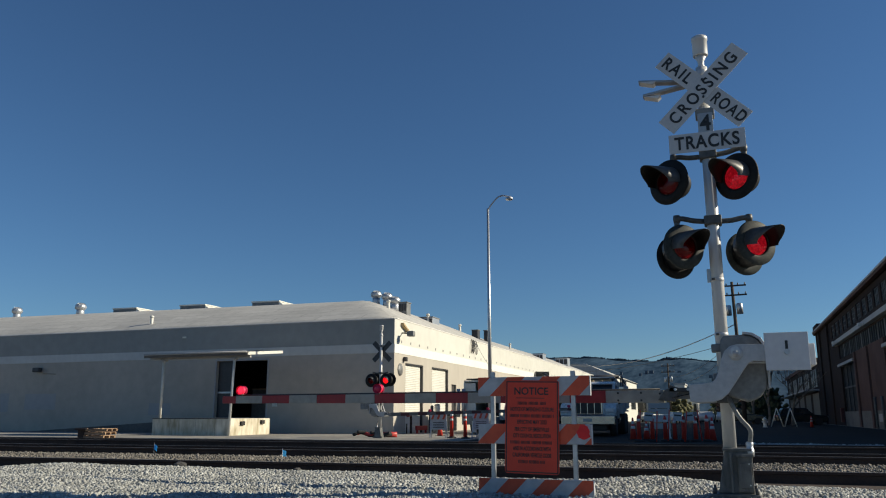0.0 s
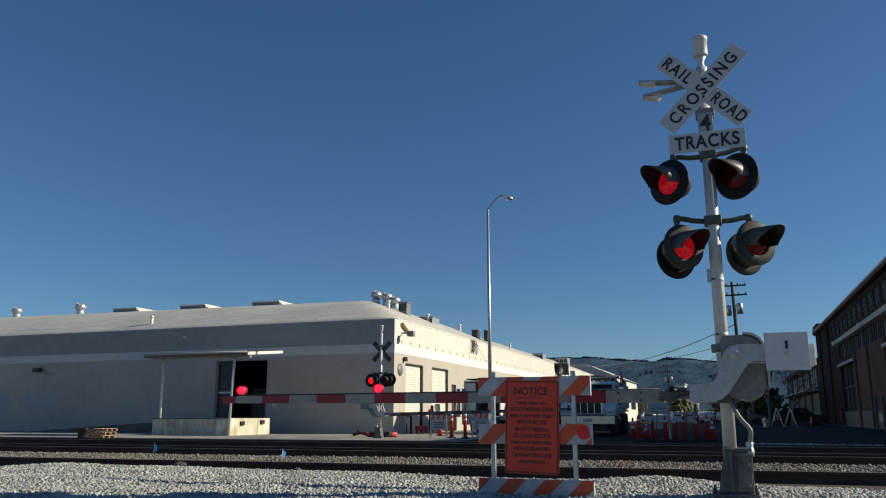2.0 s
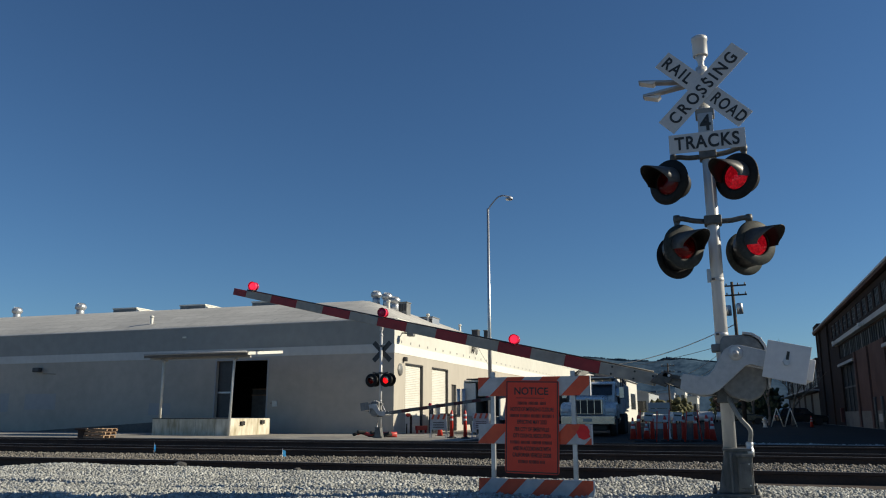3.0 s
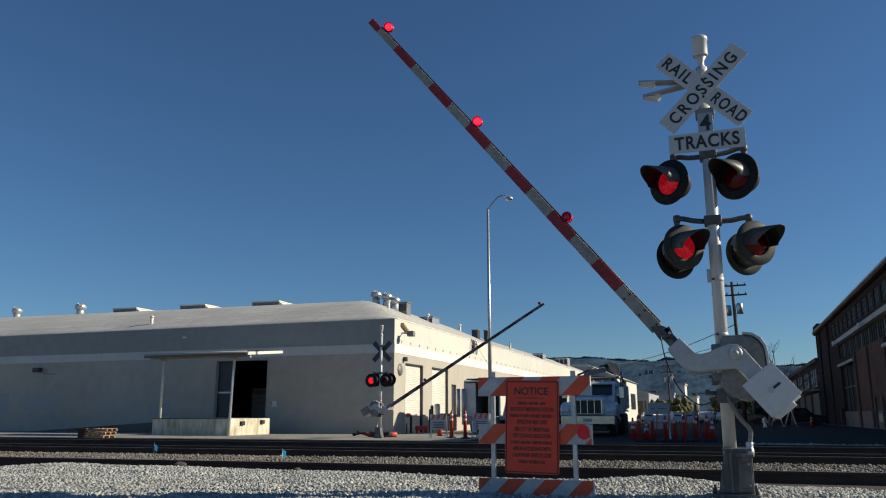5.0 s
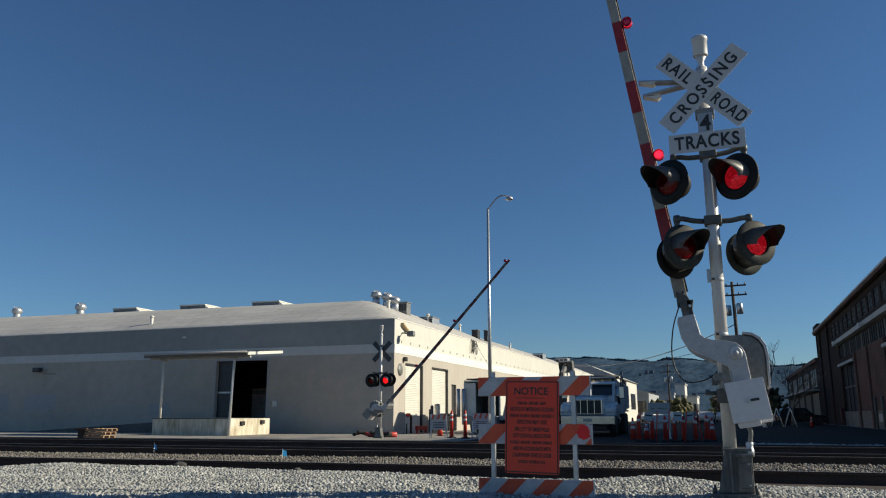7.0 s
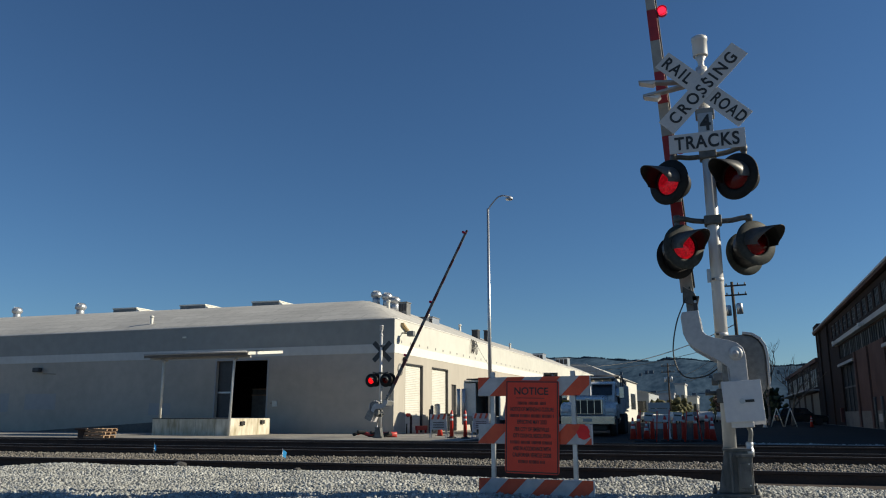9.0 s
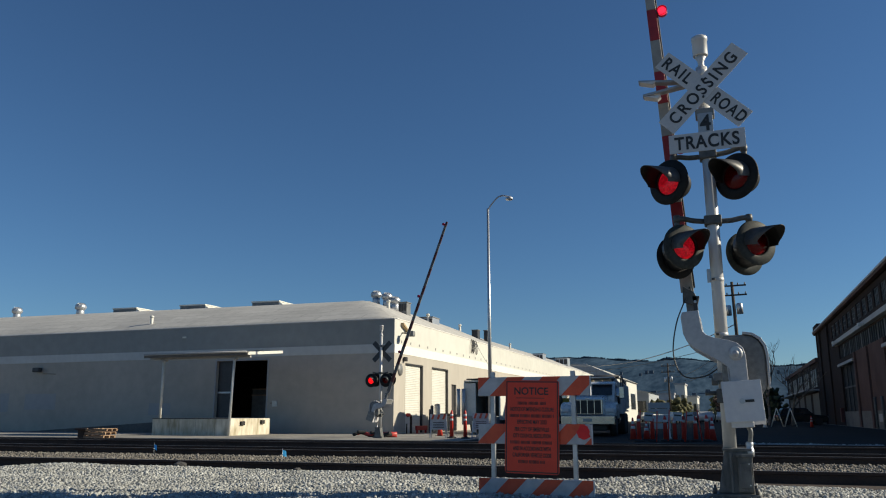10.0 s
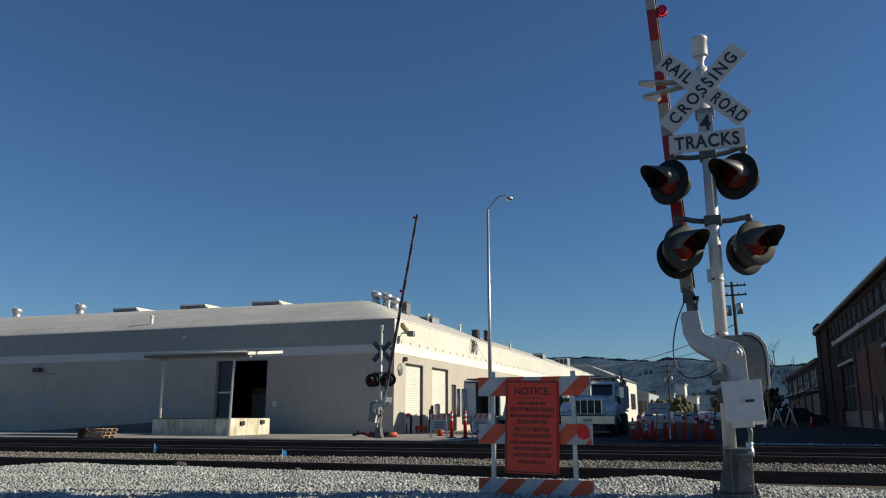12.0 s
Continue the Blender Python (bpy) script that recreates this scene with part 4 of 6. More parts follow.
    outline = [(-0.50, -0.32), (-0.27, -0.305), (-0.225, -0.27), (-0.19, -0.20), (-0.15, -0.06), (-0.115, 0.025), (-0.055, 0.08), (0.02, 0.098), (0.30, 0.09), (0.30, -0.09), (0.17, -0.085), (0.12, -0.11), (0.06, -0.19), (-0.015, -0.30), (-0.10, -0.42), (-0.17, -0.48), (-0.26, -0.51), (-0.44, -0.515), (-0.495, -0.495)]
    outline = [(a * 0.93, b * 0.93) for a, b in outline]
    gate = part("gate_arm_carrier", slab(B(), outline, -0.06, -0.015, "y", 0.008), M_CAST, top, "curved cast gate arm carrier", hub)
    part("carrier_back", slab(B(), [(a, b) for a, b in outline], 0.56, 0.60, "y", 0.008), M_CAST, gate)
    part("socket", box(B(), -0.455, -0.25, -0.02, 0.57, -0.465, -0.335, 0.006), M_CASTDARK, gate)
    part("hub_cap", lathe(B(), [(0.068, 0.0), (0.068, 0.012), (0.045, 0.02), (0.03, 0.022), (0.028, 0.045), (0.0, 0.05)], pose(0, -0.06, 0, 90, 0, 0), 24), M_CAST, gate, "round hub cap")
    for y0, dx, dz in ((-0.10, 0, 0), (0.55, 0.04, 0.02)):
        weight = part("counterweight", box(B(), 0.27 + dx, 0.665 + dx, y0, y0 + 0.035, -0.175 + dz * 2, 0.19 + dz, 0.004), M_PLATE if near else M_CASTDARK, gate, "flat white counterweight plate")
    part("counterweight_block", box(B(), 0.38, 0.72, -0.06, 0.55, -0.13, 0.08, 0.01), M_PLATE, gate)
    part("slot", box(B(), 0.455, 0.48, -0.106, -0.10, 0.0, 0.11, 0.001), M_BLACK, gate)
    part("slot_bolt", rod(B(), (0.467, -0.13, 0.0), (0.467, -0.10, 0.0), 0.028, n=10), M_GALV, gate)
    part("adapter", box(B(), -0.80, -0.46, 0.55, 0.625, -0.43, -0.35, 0.006), M_CASTDARK, gate, "bolted arm adapter")
    part("break_bracket", slab(B(), [(-0.70, -0.355), (-0.46, -0.355), (-0.44, -0.30), (-0.50, -0.31), (-0.60, -0.31), (-0.69, -0.28)], 0.5, 0.60, "y", 0.004), M_DARKMETAL, gate)
    for x in (-0.63, -0.50):
        part("bracket_bolt", rod(B(), (x, 0.47, -0.33), (x, 0.64, -0.33), 0.016, n=6), M_GALV, gate)
    part("break_clip", slab(B(), [(-0.82, -0.44), (-0.64, -0.46), (-0.60, -0.36), (-0.66, -0.30), (-0.74, -0.33)], 0.50, 0.548, "y", 0.006), M_CROSSARM, gate, "dark breakaway clip")
    part("web_rib", box(B(), 0.03, 0.30, -0.012, 0.06, -0.098, -0.085, 0.003), M_CAST, gate)
    # striped boom, tapering from root to tip
    def half(x):
        return 0.070 - 0.024 * (x - 0.6) / (arm_length - 0.6)
    x, red = arm_length, True
    width = 0.21
    while x > 0.80:
        x2 = max(x - width, 0.76)
        if x2 - 0.76 < 0.25:
            x2 = 0.76
        zc = -0.40
        is_red = red and x2 > 0.8
        # far arm takes the copies darkened for the shade on its back
        material = (M_ARMRED if is_red else M_ARMWHITE) if near else (M_ARMREDBACK if is_red else M_ARMBACK)
        ha, hb = half(x), half(x2)
        part("red_stripe" if is_red else "white_stripe", slab(B(), [(-x, zc - ha), (-x2, zc - hb), (-x2, zc + hb), (-x, zc + ha)], 0.565, 0.615, "y", 0.006), material, gate, "red reflective stripe" if is_red else "dirty white reflective stripe")
        x, red, width = x2, not red, 0.406
    part("arm_cable", tube(B(), [(-arm_length + 0.2, 0.59, -0.345), (-2.0, 0.59, -0.328), (-0.8, 0.59, -0.322)], 0.011, 6), M_BLACK, gate, "black lamp cable")
    for a, b in ((-0.70, -0.37), (-0.70, -0.43), (-0.90, -0.36), (-0.90, -0.44), (-1.15, -0.36), (-1.15, -0.44)):
        part("arm_bolt", rod(B(), (a - 0.1, 0.545, b), (a - 0.1, 0.57, b), 0.012, n=6), M_BLACK, gate)
    lamps = ((2.434, LIT_A), (4.19, LIT_B), (6.19, ((0.0, 10.05),))) if near else ((2.6, LIT_A), (5.2, LIT_B), (arm_length - 0.15, ((0.0, 10.05),)))
    for d, lit in lamps:
        z = -0.278
        part("arm_lamp", lathe(B(), [(0.060, -0.045), (0.060, -0.03), (0.050, -0.03), (0.050, 0.03), (0.060, 0.03), (0.060, 0.045)], Matrix.Translation((-d, 0.59, z)) @ UPRIGHT, 20, caps=False), M_REDCASE, gate, "small round red arm lamp")
        part("lamp_bracket", box(B(), -d - 0.025, -d + 0.025, 0.565, 0.615, z - 0.075, z - 0.045, 0.004), M_DARKMETAL, gate)
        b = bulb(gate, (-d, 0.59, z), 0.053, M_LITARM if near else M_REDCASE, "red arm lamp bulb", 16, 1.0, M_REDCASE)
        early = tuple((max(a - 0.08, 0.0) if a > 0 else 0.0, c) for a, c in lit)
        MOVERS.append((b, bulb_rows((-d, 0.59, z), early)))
    if near:
        drop = part("lamp_cable", tube(B(), curve_points([(0, 0, 0), (-0.01, 0, -0.30), (0.06, -0.02, -0.62), (0.22, -0.05, -0.80), (0.42, -0.06, -0.74), (0.55, -0.05, -0.58)], 5), 0.007, 6), M_BLACK, top, "slack black cable from the arm")
        rows = []
        chord = Vector((0.55, -0.05, -0.58))
        start = hub @ pose(0, 0, 0, 0, 66, 0) @ Vector((-0.66, 0.36, -0.42))
        gland = start + chord - Vector((0, 0, 0.06))
        for t, a in NEAR_ANGLES:
            p = hub @ pose(0, 0, 0, 0, a, 0) @ Vector((-0.66, 0.36, -0.42))
            way = (gland - p).normalized()
            swing = chord.rotation_difference(way).to_matrix().to_4x4()
            lay = Matrix.Rotation(radians(85 * max(1 - a / 50, 0)), 4, way)
            rows.append((t, Matrix.Translation(p) @ lay @ swing))
        MOVERS.append((drop, rows))
    return top, gate, hub


NEAR_ANGLES = [(0, 0), (2.3, 0), (2.4, 0.8), (2.5, 3.0), (2.6, 4.9), (2.8, 8.6), (3.0, 13.0), (3.2, 17.4), (3.6, 25.6), (4.0, 33.4), (4.4, 40.7), (4.8, 47.7), (5.0, 50.8), (5.5, 58.7), (6.0, 66.2), (6.5, 73.5), (7.0, 80.9), (7.2, 83.7), (7.35, 85.6), (7.5, 86.6), (7.7, 86.7), (9.0, 86.7), (12.0, 86.7)]
FAR_ANGLES = [(0, 1.5), (2.4, 1.5), (2.6, 2.8), (2.8, 4.9), (3.0, 7.2), (3.2, 9.6), (3.6, 14.8), (4.0, 19.9), (4.4, 24.5), (4.8, 29.0), (5.0, 31.0), (5.5, 35.2), (6.0, 39.4), (6.5, 43.5), (7.0, 47.1), (7.2, 48.5), (8.0, 55.2), (8.8, 61.5), (9.0, 62.9), (9.5, 66.3), (10.0, 69.8), (10.5, 73.1), (11.0, 76.5), (11.35, 79.2), (11.5, 79.7), (12.0, 79.7)]
near_signal, near_gate, near_hub = build_signal(pose(-0.04, 8.57, 0.2), "aluminium railway crossing signal with crossbuck, hooded flashers and gate", 6.47, "crossing signals", True, True, True)
far_signal, far_gate, far_hub = build_signal(pose(-14.67, 31.96, 0.0, 0, 0, 180), "railway crossing signal beside the warehouse, seen from behind, gate arm", 8.77, "crossing signals", False, False, False)
MOVERS.append((near_gate, [(t, near_hub @ pose(0, 0, 0, 0, a, 0)) for t, a in NEAR_ANGLES]))
MOVERS.append((far_gate, [(t, far_hub @ pose(0, 0, 0, 0, a, 0)) for t, a in FAR_ANGLES]))


# ---- barricade with the notice ----
def build_barricade():
    top = thing("notice_barricade", pose(-1.915, 8.0, 0.12), "striped orange and white barricade with an orange notice sign", "barricade")
    zs = (0.135, 0.69, 1.175)
    for x in (-0.46, 0.40):
        part("post", box(B(), x - 0.022, x + 0.022, 0.02, 0.065, -0.05, 1.33, 0.004), M_GALV, top, "galvanised square post")
        part("foot", box(B(), x - 0.03, x + 0.03, -0.6, 0.65, -0.06, -0.01, 0.006), M_GALV, top)
    for z, h, phase in zip(zs, (0.107, 0.10, 0.098), (0.0, -0.13, 0.02)):
        board = part("board", box(B(), -0.61, 0.58, -0.012, 0.018, z - h, z + h, 0.005), M_BOARD, top, "scuffed white board with orange slanted stripes")
        for k in range(-1, 4):
            x0 = -0.50 + 0.38 * k + phase
            pts = [(x0, z - h), (x0 + 0.19, z - h), (x0 + 0.19 + 2 * h, z + h), (x0 + 2 * h, z + h)]
            pts = clip_x(pts, -0.608, 0.578)
            if len(pts) > 2:
                part("stripe", slab(B(), pts, -0.0145, -0.0125, "y"), M_ORANGE, board)
    sign = part("notice_sign", slab(B(), rounded(-0.283, 0.283, -0.47, 0.47, 0.03), -0.005, 0.003, "y"), M_NOTICE, top, "orange notice sign with black border and text", pose(-0.025, -0.034, 0.765, -1.5, 1.2, 0))
    bm = B()
    for a in ((-0.272, 0.272, 0.448, 0.459), (-0.272, 0.272, -0.459, -0.448), (-0.274, -0.263, -0.459, 0.459), (0.263, 0.274, -0.459, 0.459)):
        box(bm, a[0], a[1], -0.0075, -0.0055, a[2], a[3])
    part("border", bm, M_INK, sign)
    bm = box(B(), -0.17, 0.13, -0.0075, -0.0055, 0.285, 0.291)
    part("underline", bm, M_INK, sign)
    lettering("heading_lettering", "NOTICE", 0.105, M_INK, sign, Matrix.Translation((-0.01, -0.0065, 0.355)) @ FACE, 0.36, 0.002, 0.001)
    lines = [(None, 0.30), ("NOTICE OF IMPENDING CLOSURE", 0.43), (None, 0.47), ("EFFECTIVE MAY 2023", 0.29), ("PER CITY OF EMERYVILLE", 0.34), ("CITY COUNCIL RESOLUTION", 0.37), (None, 0.45), ("AND IN ACCORDANCE WITH", 0.37), ("CALIFORNIA VEHICLE CODE", 0.38), (None, 0.28)]
    z = 0.235
    for k, (words, w) in enumerate(lines):
        if words:
            lettering("text_line", words, 0.056, M_INK, sign, Matrix.Translation((0, -0.0065, z)) @ FACE, w * 1.06, 0.0010, 0.001)
        else:
            count = int(w / 0.0125)
            for first in range(0, count, 9):
                bm = B()
                for j in range(first, min(first + 8, count)):
                    a = -w / 2 + w * j / count
                    box(bm, a, a + w / count * 0.5, -0.0075, -0.0055, z - 0.016, z + 0.016)
                part("text_bar", bm, M_INK, sign)
        z -= 0.064 if k != 3 else 0.074
    random.seed(8)
    pts = [(0.50 + (0.075 + 0.02 * random.uniform(-1, 1)) * math.cos(a), 0.715 + (0.07 + 0.02 * random.uniform(-1, 1)) * math.sin(a)) for a in [2 * math.pi * i / 18 for i in range(18)]]
    part("paint_splash", slab(B(), pts, -0.0175, -0.0150, "y"), M_SPLASH, top, "splash of red paint")
    # board ends are coloured whiter to show the sun on their right edges
    for z in zs:
        part("end_cap", box(B(), 0.58, 0.588, -0.02, 0.026, z - 0.10, z + 0.10, 0.003), M_CONEWHITE, top, "board end whitened for the sun on its edge")


def clip_x(pts, lo, hi):
    """Cuts a convex outline to lo <= x <= hi."""
    for edge, keep in ((lo, lambda x: x >= lo), (hi, lambda x: x <= hi)):
        out = []
        for (ax, az), (bx, bz) in zip(pts, pts[1:] + pts[:1]):
            if keep(ax):
                out.append((ax, az))
            if keep(ax) != keep(bx):
                t = (edge - ax) / (bx - ax)
                out.append((edge, az + (bz - az) * t))
        pts = out
    return pts


def rounded(x0, x1, z0, z1, r):
    out = []
    for cx, cz, g in ((x1 - r, z1 - r, 0), (x0 + r, z1 - r, 90), (x0 + r, z0 + r, 180), (x1 - r, z0 + r, 270)):
        out += [(cx + r * math.cos(radians(g + 22.5 * k)), cz + r * math.sin(radians(g + 22.5 * k))) for k in range(5)]
    return out


build_barricade()


def build_street_lamp():
    top = thing("street_lamp", pose(-11.13, 37.2, 0), "tall galvanised street lamp with a short curved arm", "street lamp")
    part("pole", rod(B(), (0, 0, 0), (0, 0, 11.5), 0.11, 0.06, n=16), M_GALV, top)
    part("arm", tube(B(), curve_points([(0, 0, 11.4), (0.16, 0, 11.66), (0.5, 0, 12.02), (0.8, 0, 12.12), (1.1, 0, 12.03)], 5), 0.04, 8), M_GALV, top)
    part("lamp_head", lathe(B(), [(0.0, 0.16), (0.10, 0.14), (0.20, 0.02), (0.18, -0.04), (0.0, -0.08)], pose(1.15, 0, 11.9), 16), M_GALV, top, "pale grey lamp head")
    part("base", box(B(), -0.2, 0.2, -0.2, 0.2, 0, 0.25, 0.02), M_CASTDARK, top)


build_street_lamp()
# ---- on and about the warehouse ----
def build_turbine_vent(at, r=0.42, tall=0.5):
    top = thing("turbine_vent", at, "round metal turbine vent on the curved roof", "roof vent", "turbine vents")
    part("throat", lathe(B(), [(r * 0.78, -0.5), (r * 0.72, tall * 0.5), (r * 0.68, tall)], None, 20), M_GALV, top)
    bm = lathe(B(), [(r * 0.68, tall), (r * 0.95, tall + r * 0.25), (r, tall + r * 0.6), (r * 0.88, tall + r), (r * 0.5, tall + r * 1.3), (0.02, tall + r * 1.38)], None, 24)
    part("turbine_head", bm, M_GALV, top)
    bm = B()
    for k in range(12):
        g = 2 * math.pi * k / 12
        tube(bm, [(q * r * math.cos(g + 0.3 * i), q * r * math.sin(g + 0.3 * i), tall + r * h) for i, (q, h) in enumerate(((0.98, 0.25), (1.02, 0.6), (0.9, 1.0), (0.5, 1.32)))], 0.012, 4)
    part("fins", bm, M_GALV, top)
    return top


for x, y, z, r, tall in ((-57.2, 49.5, 9.28, 0.42, 0.25), (-50.2, 49.5, 9.28, 0.44, 0.25), (-23.18, 49.5, 8.74, 0.38, 0.42), (-22.34, 49.5, 8.56, 0.38, 0.42), (-21.72, 49.5, 8.28, 0.37, 0.40)):
    build_turbine_vent(pose(x, y, z), r, tall)


def build_skylight(at):
    top = thing("skylight", at, "low boxy skylight hatch on the roof", "skylight", "skylights")
    part("curb", box(B(), -1.3, 1.0, 0, 2.0, -0.8, 0.30, 0.02), M_CASTDARK, top)
    part("lid", slab(B(), [(-1.35, 0.30), (1.05, 0.30), (1.05, 0.38), (-1.35, 0.42)], -0.05, 2.05, "y", 0.01), M_SHEETWHITE, top)
    part("side_flashing", slab(B(), [(1.0, 0.30), (1.0, -0.5), (2.1, -0.5)], 0.0, 1.9, "y"), M_SHEETWHITE, top)


for x in (-44.6, -38.1, -31.6):
    build_skylight(pose(x, 48.6, roof_height(x, 48.6, WY + 0.16, 62.0) - 0.05))


def build_roof_pipe(at, r=0.13, h=0.5):
    top = thing("roof_pipe", at, "short capped vent pipe on the roof", "vent pipe", "roof pipes")
    part("pipe", rod(B(), (0, 0, -0.4), (0, 0, h), r * 0.75, n=12), M_SHEETWHITE, top)
    part("cap", lathe(B(), [(r, h - 0.12), (r, h), (0.01, h + 0.06)], None, 12), M_SHEETWHITE, top)


for x, y in ((-35.0, 40.5), (-20.2, 45.0), (-19.8, 51.0), (-19.8, 58.0), (-19.7, 66.0), (-19.5, 72.0)):
    y0 = WY + 0.16 if y < 62 else 62.3
    build_roof_pipe(pose(x, y, roof_height(x, y, y0, 62.0 if y < 62 else 86.0)))


def build_ac(at, w, d, h, material):
    top = thing("rooftop_unit", at, "boxy rooftop air handling unit", "air conditioner", "rooftop units")
    part("cabinet", box(B(), -w, w, -d, d, -0.6, h, 0.03), material, top)
    for k in range(3):
        x = -w + 2 * w * (k + 0.5) / 3
        part("louvre", box(B(), x - w * 0.27, x + w * 0.27, -d - 0.02, -d - 0.002, h * 0.15, h * 0.85), M_DARKMETAL, top)
    part("top_rim", box(B(), -w - 0.04, w + 0.04, -d - 0.04, d + 0.04, h, h + 0.06, 0.01), M_CASTDARK, top)


build_ac(pose(-20.0, 47.2, 7.66), 0.30, 0.35, 0.65, M_CASTDARK)
build_ac(pose(-20.0, 51.7, 7.2), 0.55, 0.7, 0.6, M_GALV)
build_ac(pose(-20.0, 62.8, 7.45), 0.27, 0.33, 0.6, M_DARKMETAL)
build_ac(pose(-20.0, 66.1, 7.7), 0.22, 0.3, 0.65, M_DARKMETAL)
build_ac(pose(-20.5, 88.6, 7.0), 0.6, 0.8, 0.9, M_GALV)
build_ac(pose(-20.2, 100.6, 7.3), 0.8, 0.8, 0.9, M_GALV)


def build_wall_bits():
    lamp = thing("wall_lamp", pose(-42.1, WY, 3.85), "dark wall lamp with a bracket on stucco", "wall lamp")
    part("head", box(B(), -0.32, 0.22, -0.42, -0.08, -0.12, 0.16, 0.05), M_DARKMETAL, lamp)
    part("bracket", rod(B(), (-0.05, 0, 0), (-0.05, -0.2, 0), 0.05, n=10), M_DARKMETAL, lamp)
    part("wire", rod(B(), (0.2, -0.02, -0.22), (1.3, -0.02, -0.26), 0.015, n=6), M_DARKMETAL, lamp)
    meter = thing("switch_box", pose(-24.35, WY, 1.62), "small white switch box on the wall", "switch box")
    part("box", box(B(), -0.14, 0.14, -0.10, 0.0, -0.15, 0.18, 0.01), M_SHEETWHITE, meter)
    part("conduit", rod(B(), (-0.3, -0.03, 0.05), (-0.14, -0.03, 0.05), 0.02, n=6), M_DARKMETAL, meter)
    stud = thing("wall_vent", pose(-30.9, WY, 5.62), "small white vent in the grey wall", "vent")
    part("cover", box(B(), -0.14, 0.14, -0.06, 0.0, -0.05, 0.05, 0.01), M_SHEETWHITE, stud)
    sign = thing("round_sign", pose(WX, 39.55, 3.46), "round dark sign plate on the side wall", "sign")
    part("plate", lathe(B(), [(0.34, 0.0), (0.34, 0.03), (0.0, 0.035)], pose(0.0, 0, 0, 0, 90, 0), 24), M_CASTDARK, sign)
    spot = thing("security_light", pose(WX, 40.0, 5.75), "security light with a tan board on the wall corner", "wall lamp")
    part("board", slab(B(), [(-0.4, 0.30), (0.4, -0.06), (0.4, -0.16), (-0.4, 0.17)], 0.01, 0.2, "x", 0.01), M_TAN, spot, "tan board")
    part("arm", rod(B(), (0, -0.2, -0.25), (0.7, -0.5, -0.35), 0.04, n=8), M_DARKMETAL, spot)
    part("lamp_head", box(B(), 0.45, 0.85, -0.65, -0.3, -0.5, -0.2, 0.05), M_CASTDARK, spot)
    horn = thing("wall_horn", pose(WX, 40.05, 4.05), "small dark horn on the side wall", "horn")
    part("body", box(B(), 0.0, 0.22, -0.1, 0.1, -0.12, 0.12, 0.03), M_DARKMETAL, horn)
    anchors = [39.7 + 1.35 * k for k in range(32)]
    data = mesh_of("tie_plate", box(B(), 0.0, 0.03, -0.05, 0.05, -0.07, 0.07, 0.008), M_BEAM)
    for y in anchors:
        ob = new("tie_plate", data)
        ob.matrix_basis = pose(WX, y, 5.0)
        tagged(ob, "small steel tie plate on the cream wall", "tie plate", "tie plates of the side wall")
    coil = thing("cable_coil", pose(WX, 52.6, 5.9), "tangle of black cable hung from the parapet", "cable")
    bm = B()
    random.seed(11)
    for k in range(7):
        a = random.uniform(-0.5, 0.5)
        tube(bm, curve_points([(0.05, a, 0.35), (0.15, a + 0.3 * random.uniform(-1, 1), -0.1), (0.1, a + 0.4 * random.uniform(-1, 1), -0.5 - 0.3 * random.random()), (0.05, a + 0.3, 0.3)], 4), 0.02, 5)
    part("loops", bm, M_BLACK, coil)
    part("drop", tube(B(), curve_points([(0.1, 0.2, 0.2), (1.2, 1.0, -2.0), (2.2, 1.8, -4.4)], 5), 0.014, 5), M_BEAM, coil)
    pipe = thing("fire_standpipe", pose(WX + 0.35, 40.0, 0), "rusty red fire standpipe by the wall", "standpipe")
    part("riser", tube(B(), curve_points([(0.0, 0.35, -0.05), (0, 0.35, 0.75), (0, 0.3, 0.95), (0, 0.05, 1.0), (0, -0.12, 0.95)], 4), 0.07, 8), M_RAIL, pipe)
    part("coupling", lathe(B(), [(0.13, 0.0), (0.13, 0.16), (0.0, 0.17)], pose(0, -0.05, 0.93), 12), M_BRICKRED, pipe)
    part("thin_riser", rod(B(), (0, -0.25, 0), (0, -0.25, 0.55), 0.04, n=8), M_RAIL, pipe)
    red = thing("red_rail_barrier", pose(WX + 0.6, 40.9, 0), "low red steel barrier before the roller door", "barrier")
    part("rail", box(B(), -0.06, 0.06, -0.4, 1.2, 0.18, 0.42, 0.02), M_BRICKRED, red)
    for y in (-0.25, 1.05):
        part("leg", box(B(), -0.05, 0.05, y - 0.05, y + 0.05, 0, 0.2), M_BRICKRED, red)
    for y, h, r in ((42.75, 1.55, 0.17), (41.9, 1.5, 0.09), (41.6, 1.3, 0.07)):
        post = thing("bollard", pose(WX + 1.0, y, 0), "upright steel bollard before the roller doors", "bollard", "bollards")
        part("tube", rod(B(), (0, 0, -0.05), (0, 0, h), r, n=16), M_SHEETWHITE if r > 0.1 else M_DARKMETAL, post)
        part("dome", lathe(B(), [(r, h), (r * 0.8, h + r * 0.4), (0.01, h + r * 0.6)], None, 16), M_CASTDARK, post)
    # made-up dark box takes the place of a shadow cast on the wall
    shadow_box = thing("wall_shadow_box", pose(WX + 1.1, 44.3, 0), "dark lidded box added in place of a shadow on the wall", "bin")
    part("tub", box(B(), -0.4, 0.4, -0.5, 0.5, 0.1, 0.95, 0.05), M_CASTDARK, shadow_box)
    part("lid", slab(B(), [(-0.55, 0.95), (0.55, 0.95), (0.55, 1.03), (-0.55, 1.10)], -0.45, 0.45, "x", 0.02), M_DARKMETAL, shadow_box)
    ramp = thing("ramp", pose(-35.5, 36.7, 0), "shaded concrete ramp beside the loading dock", "ramp")
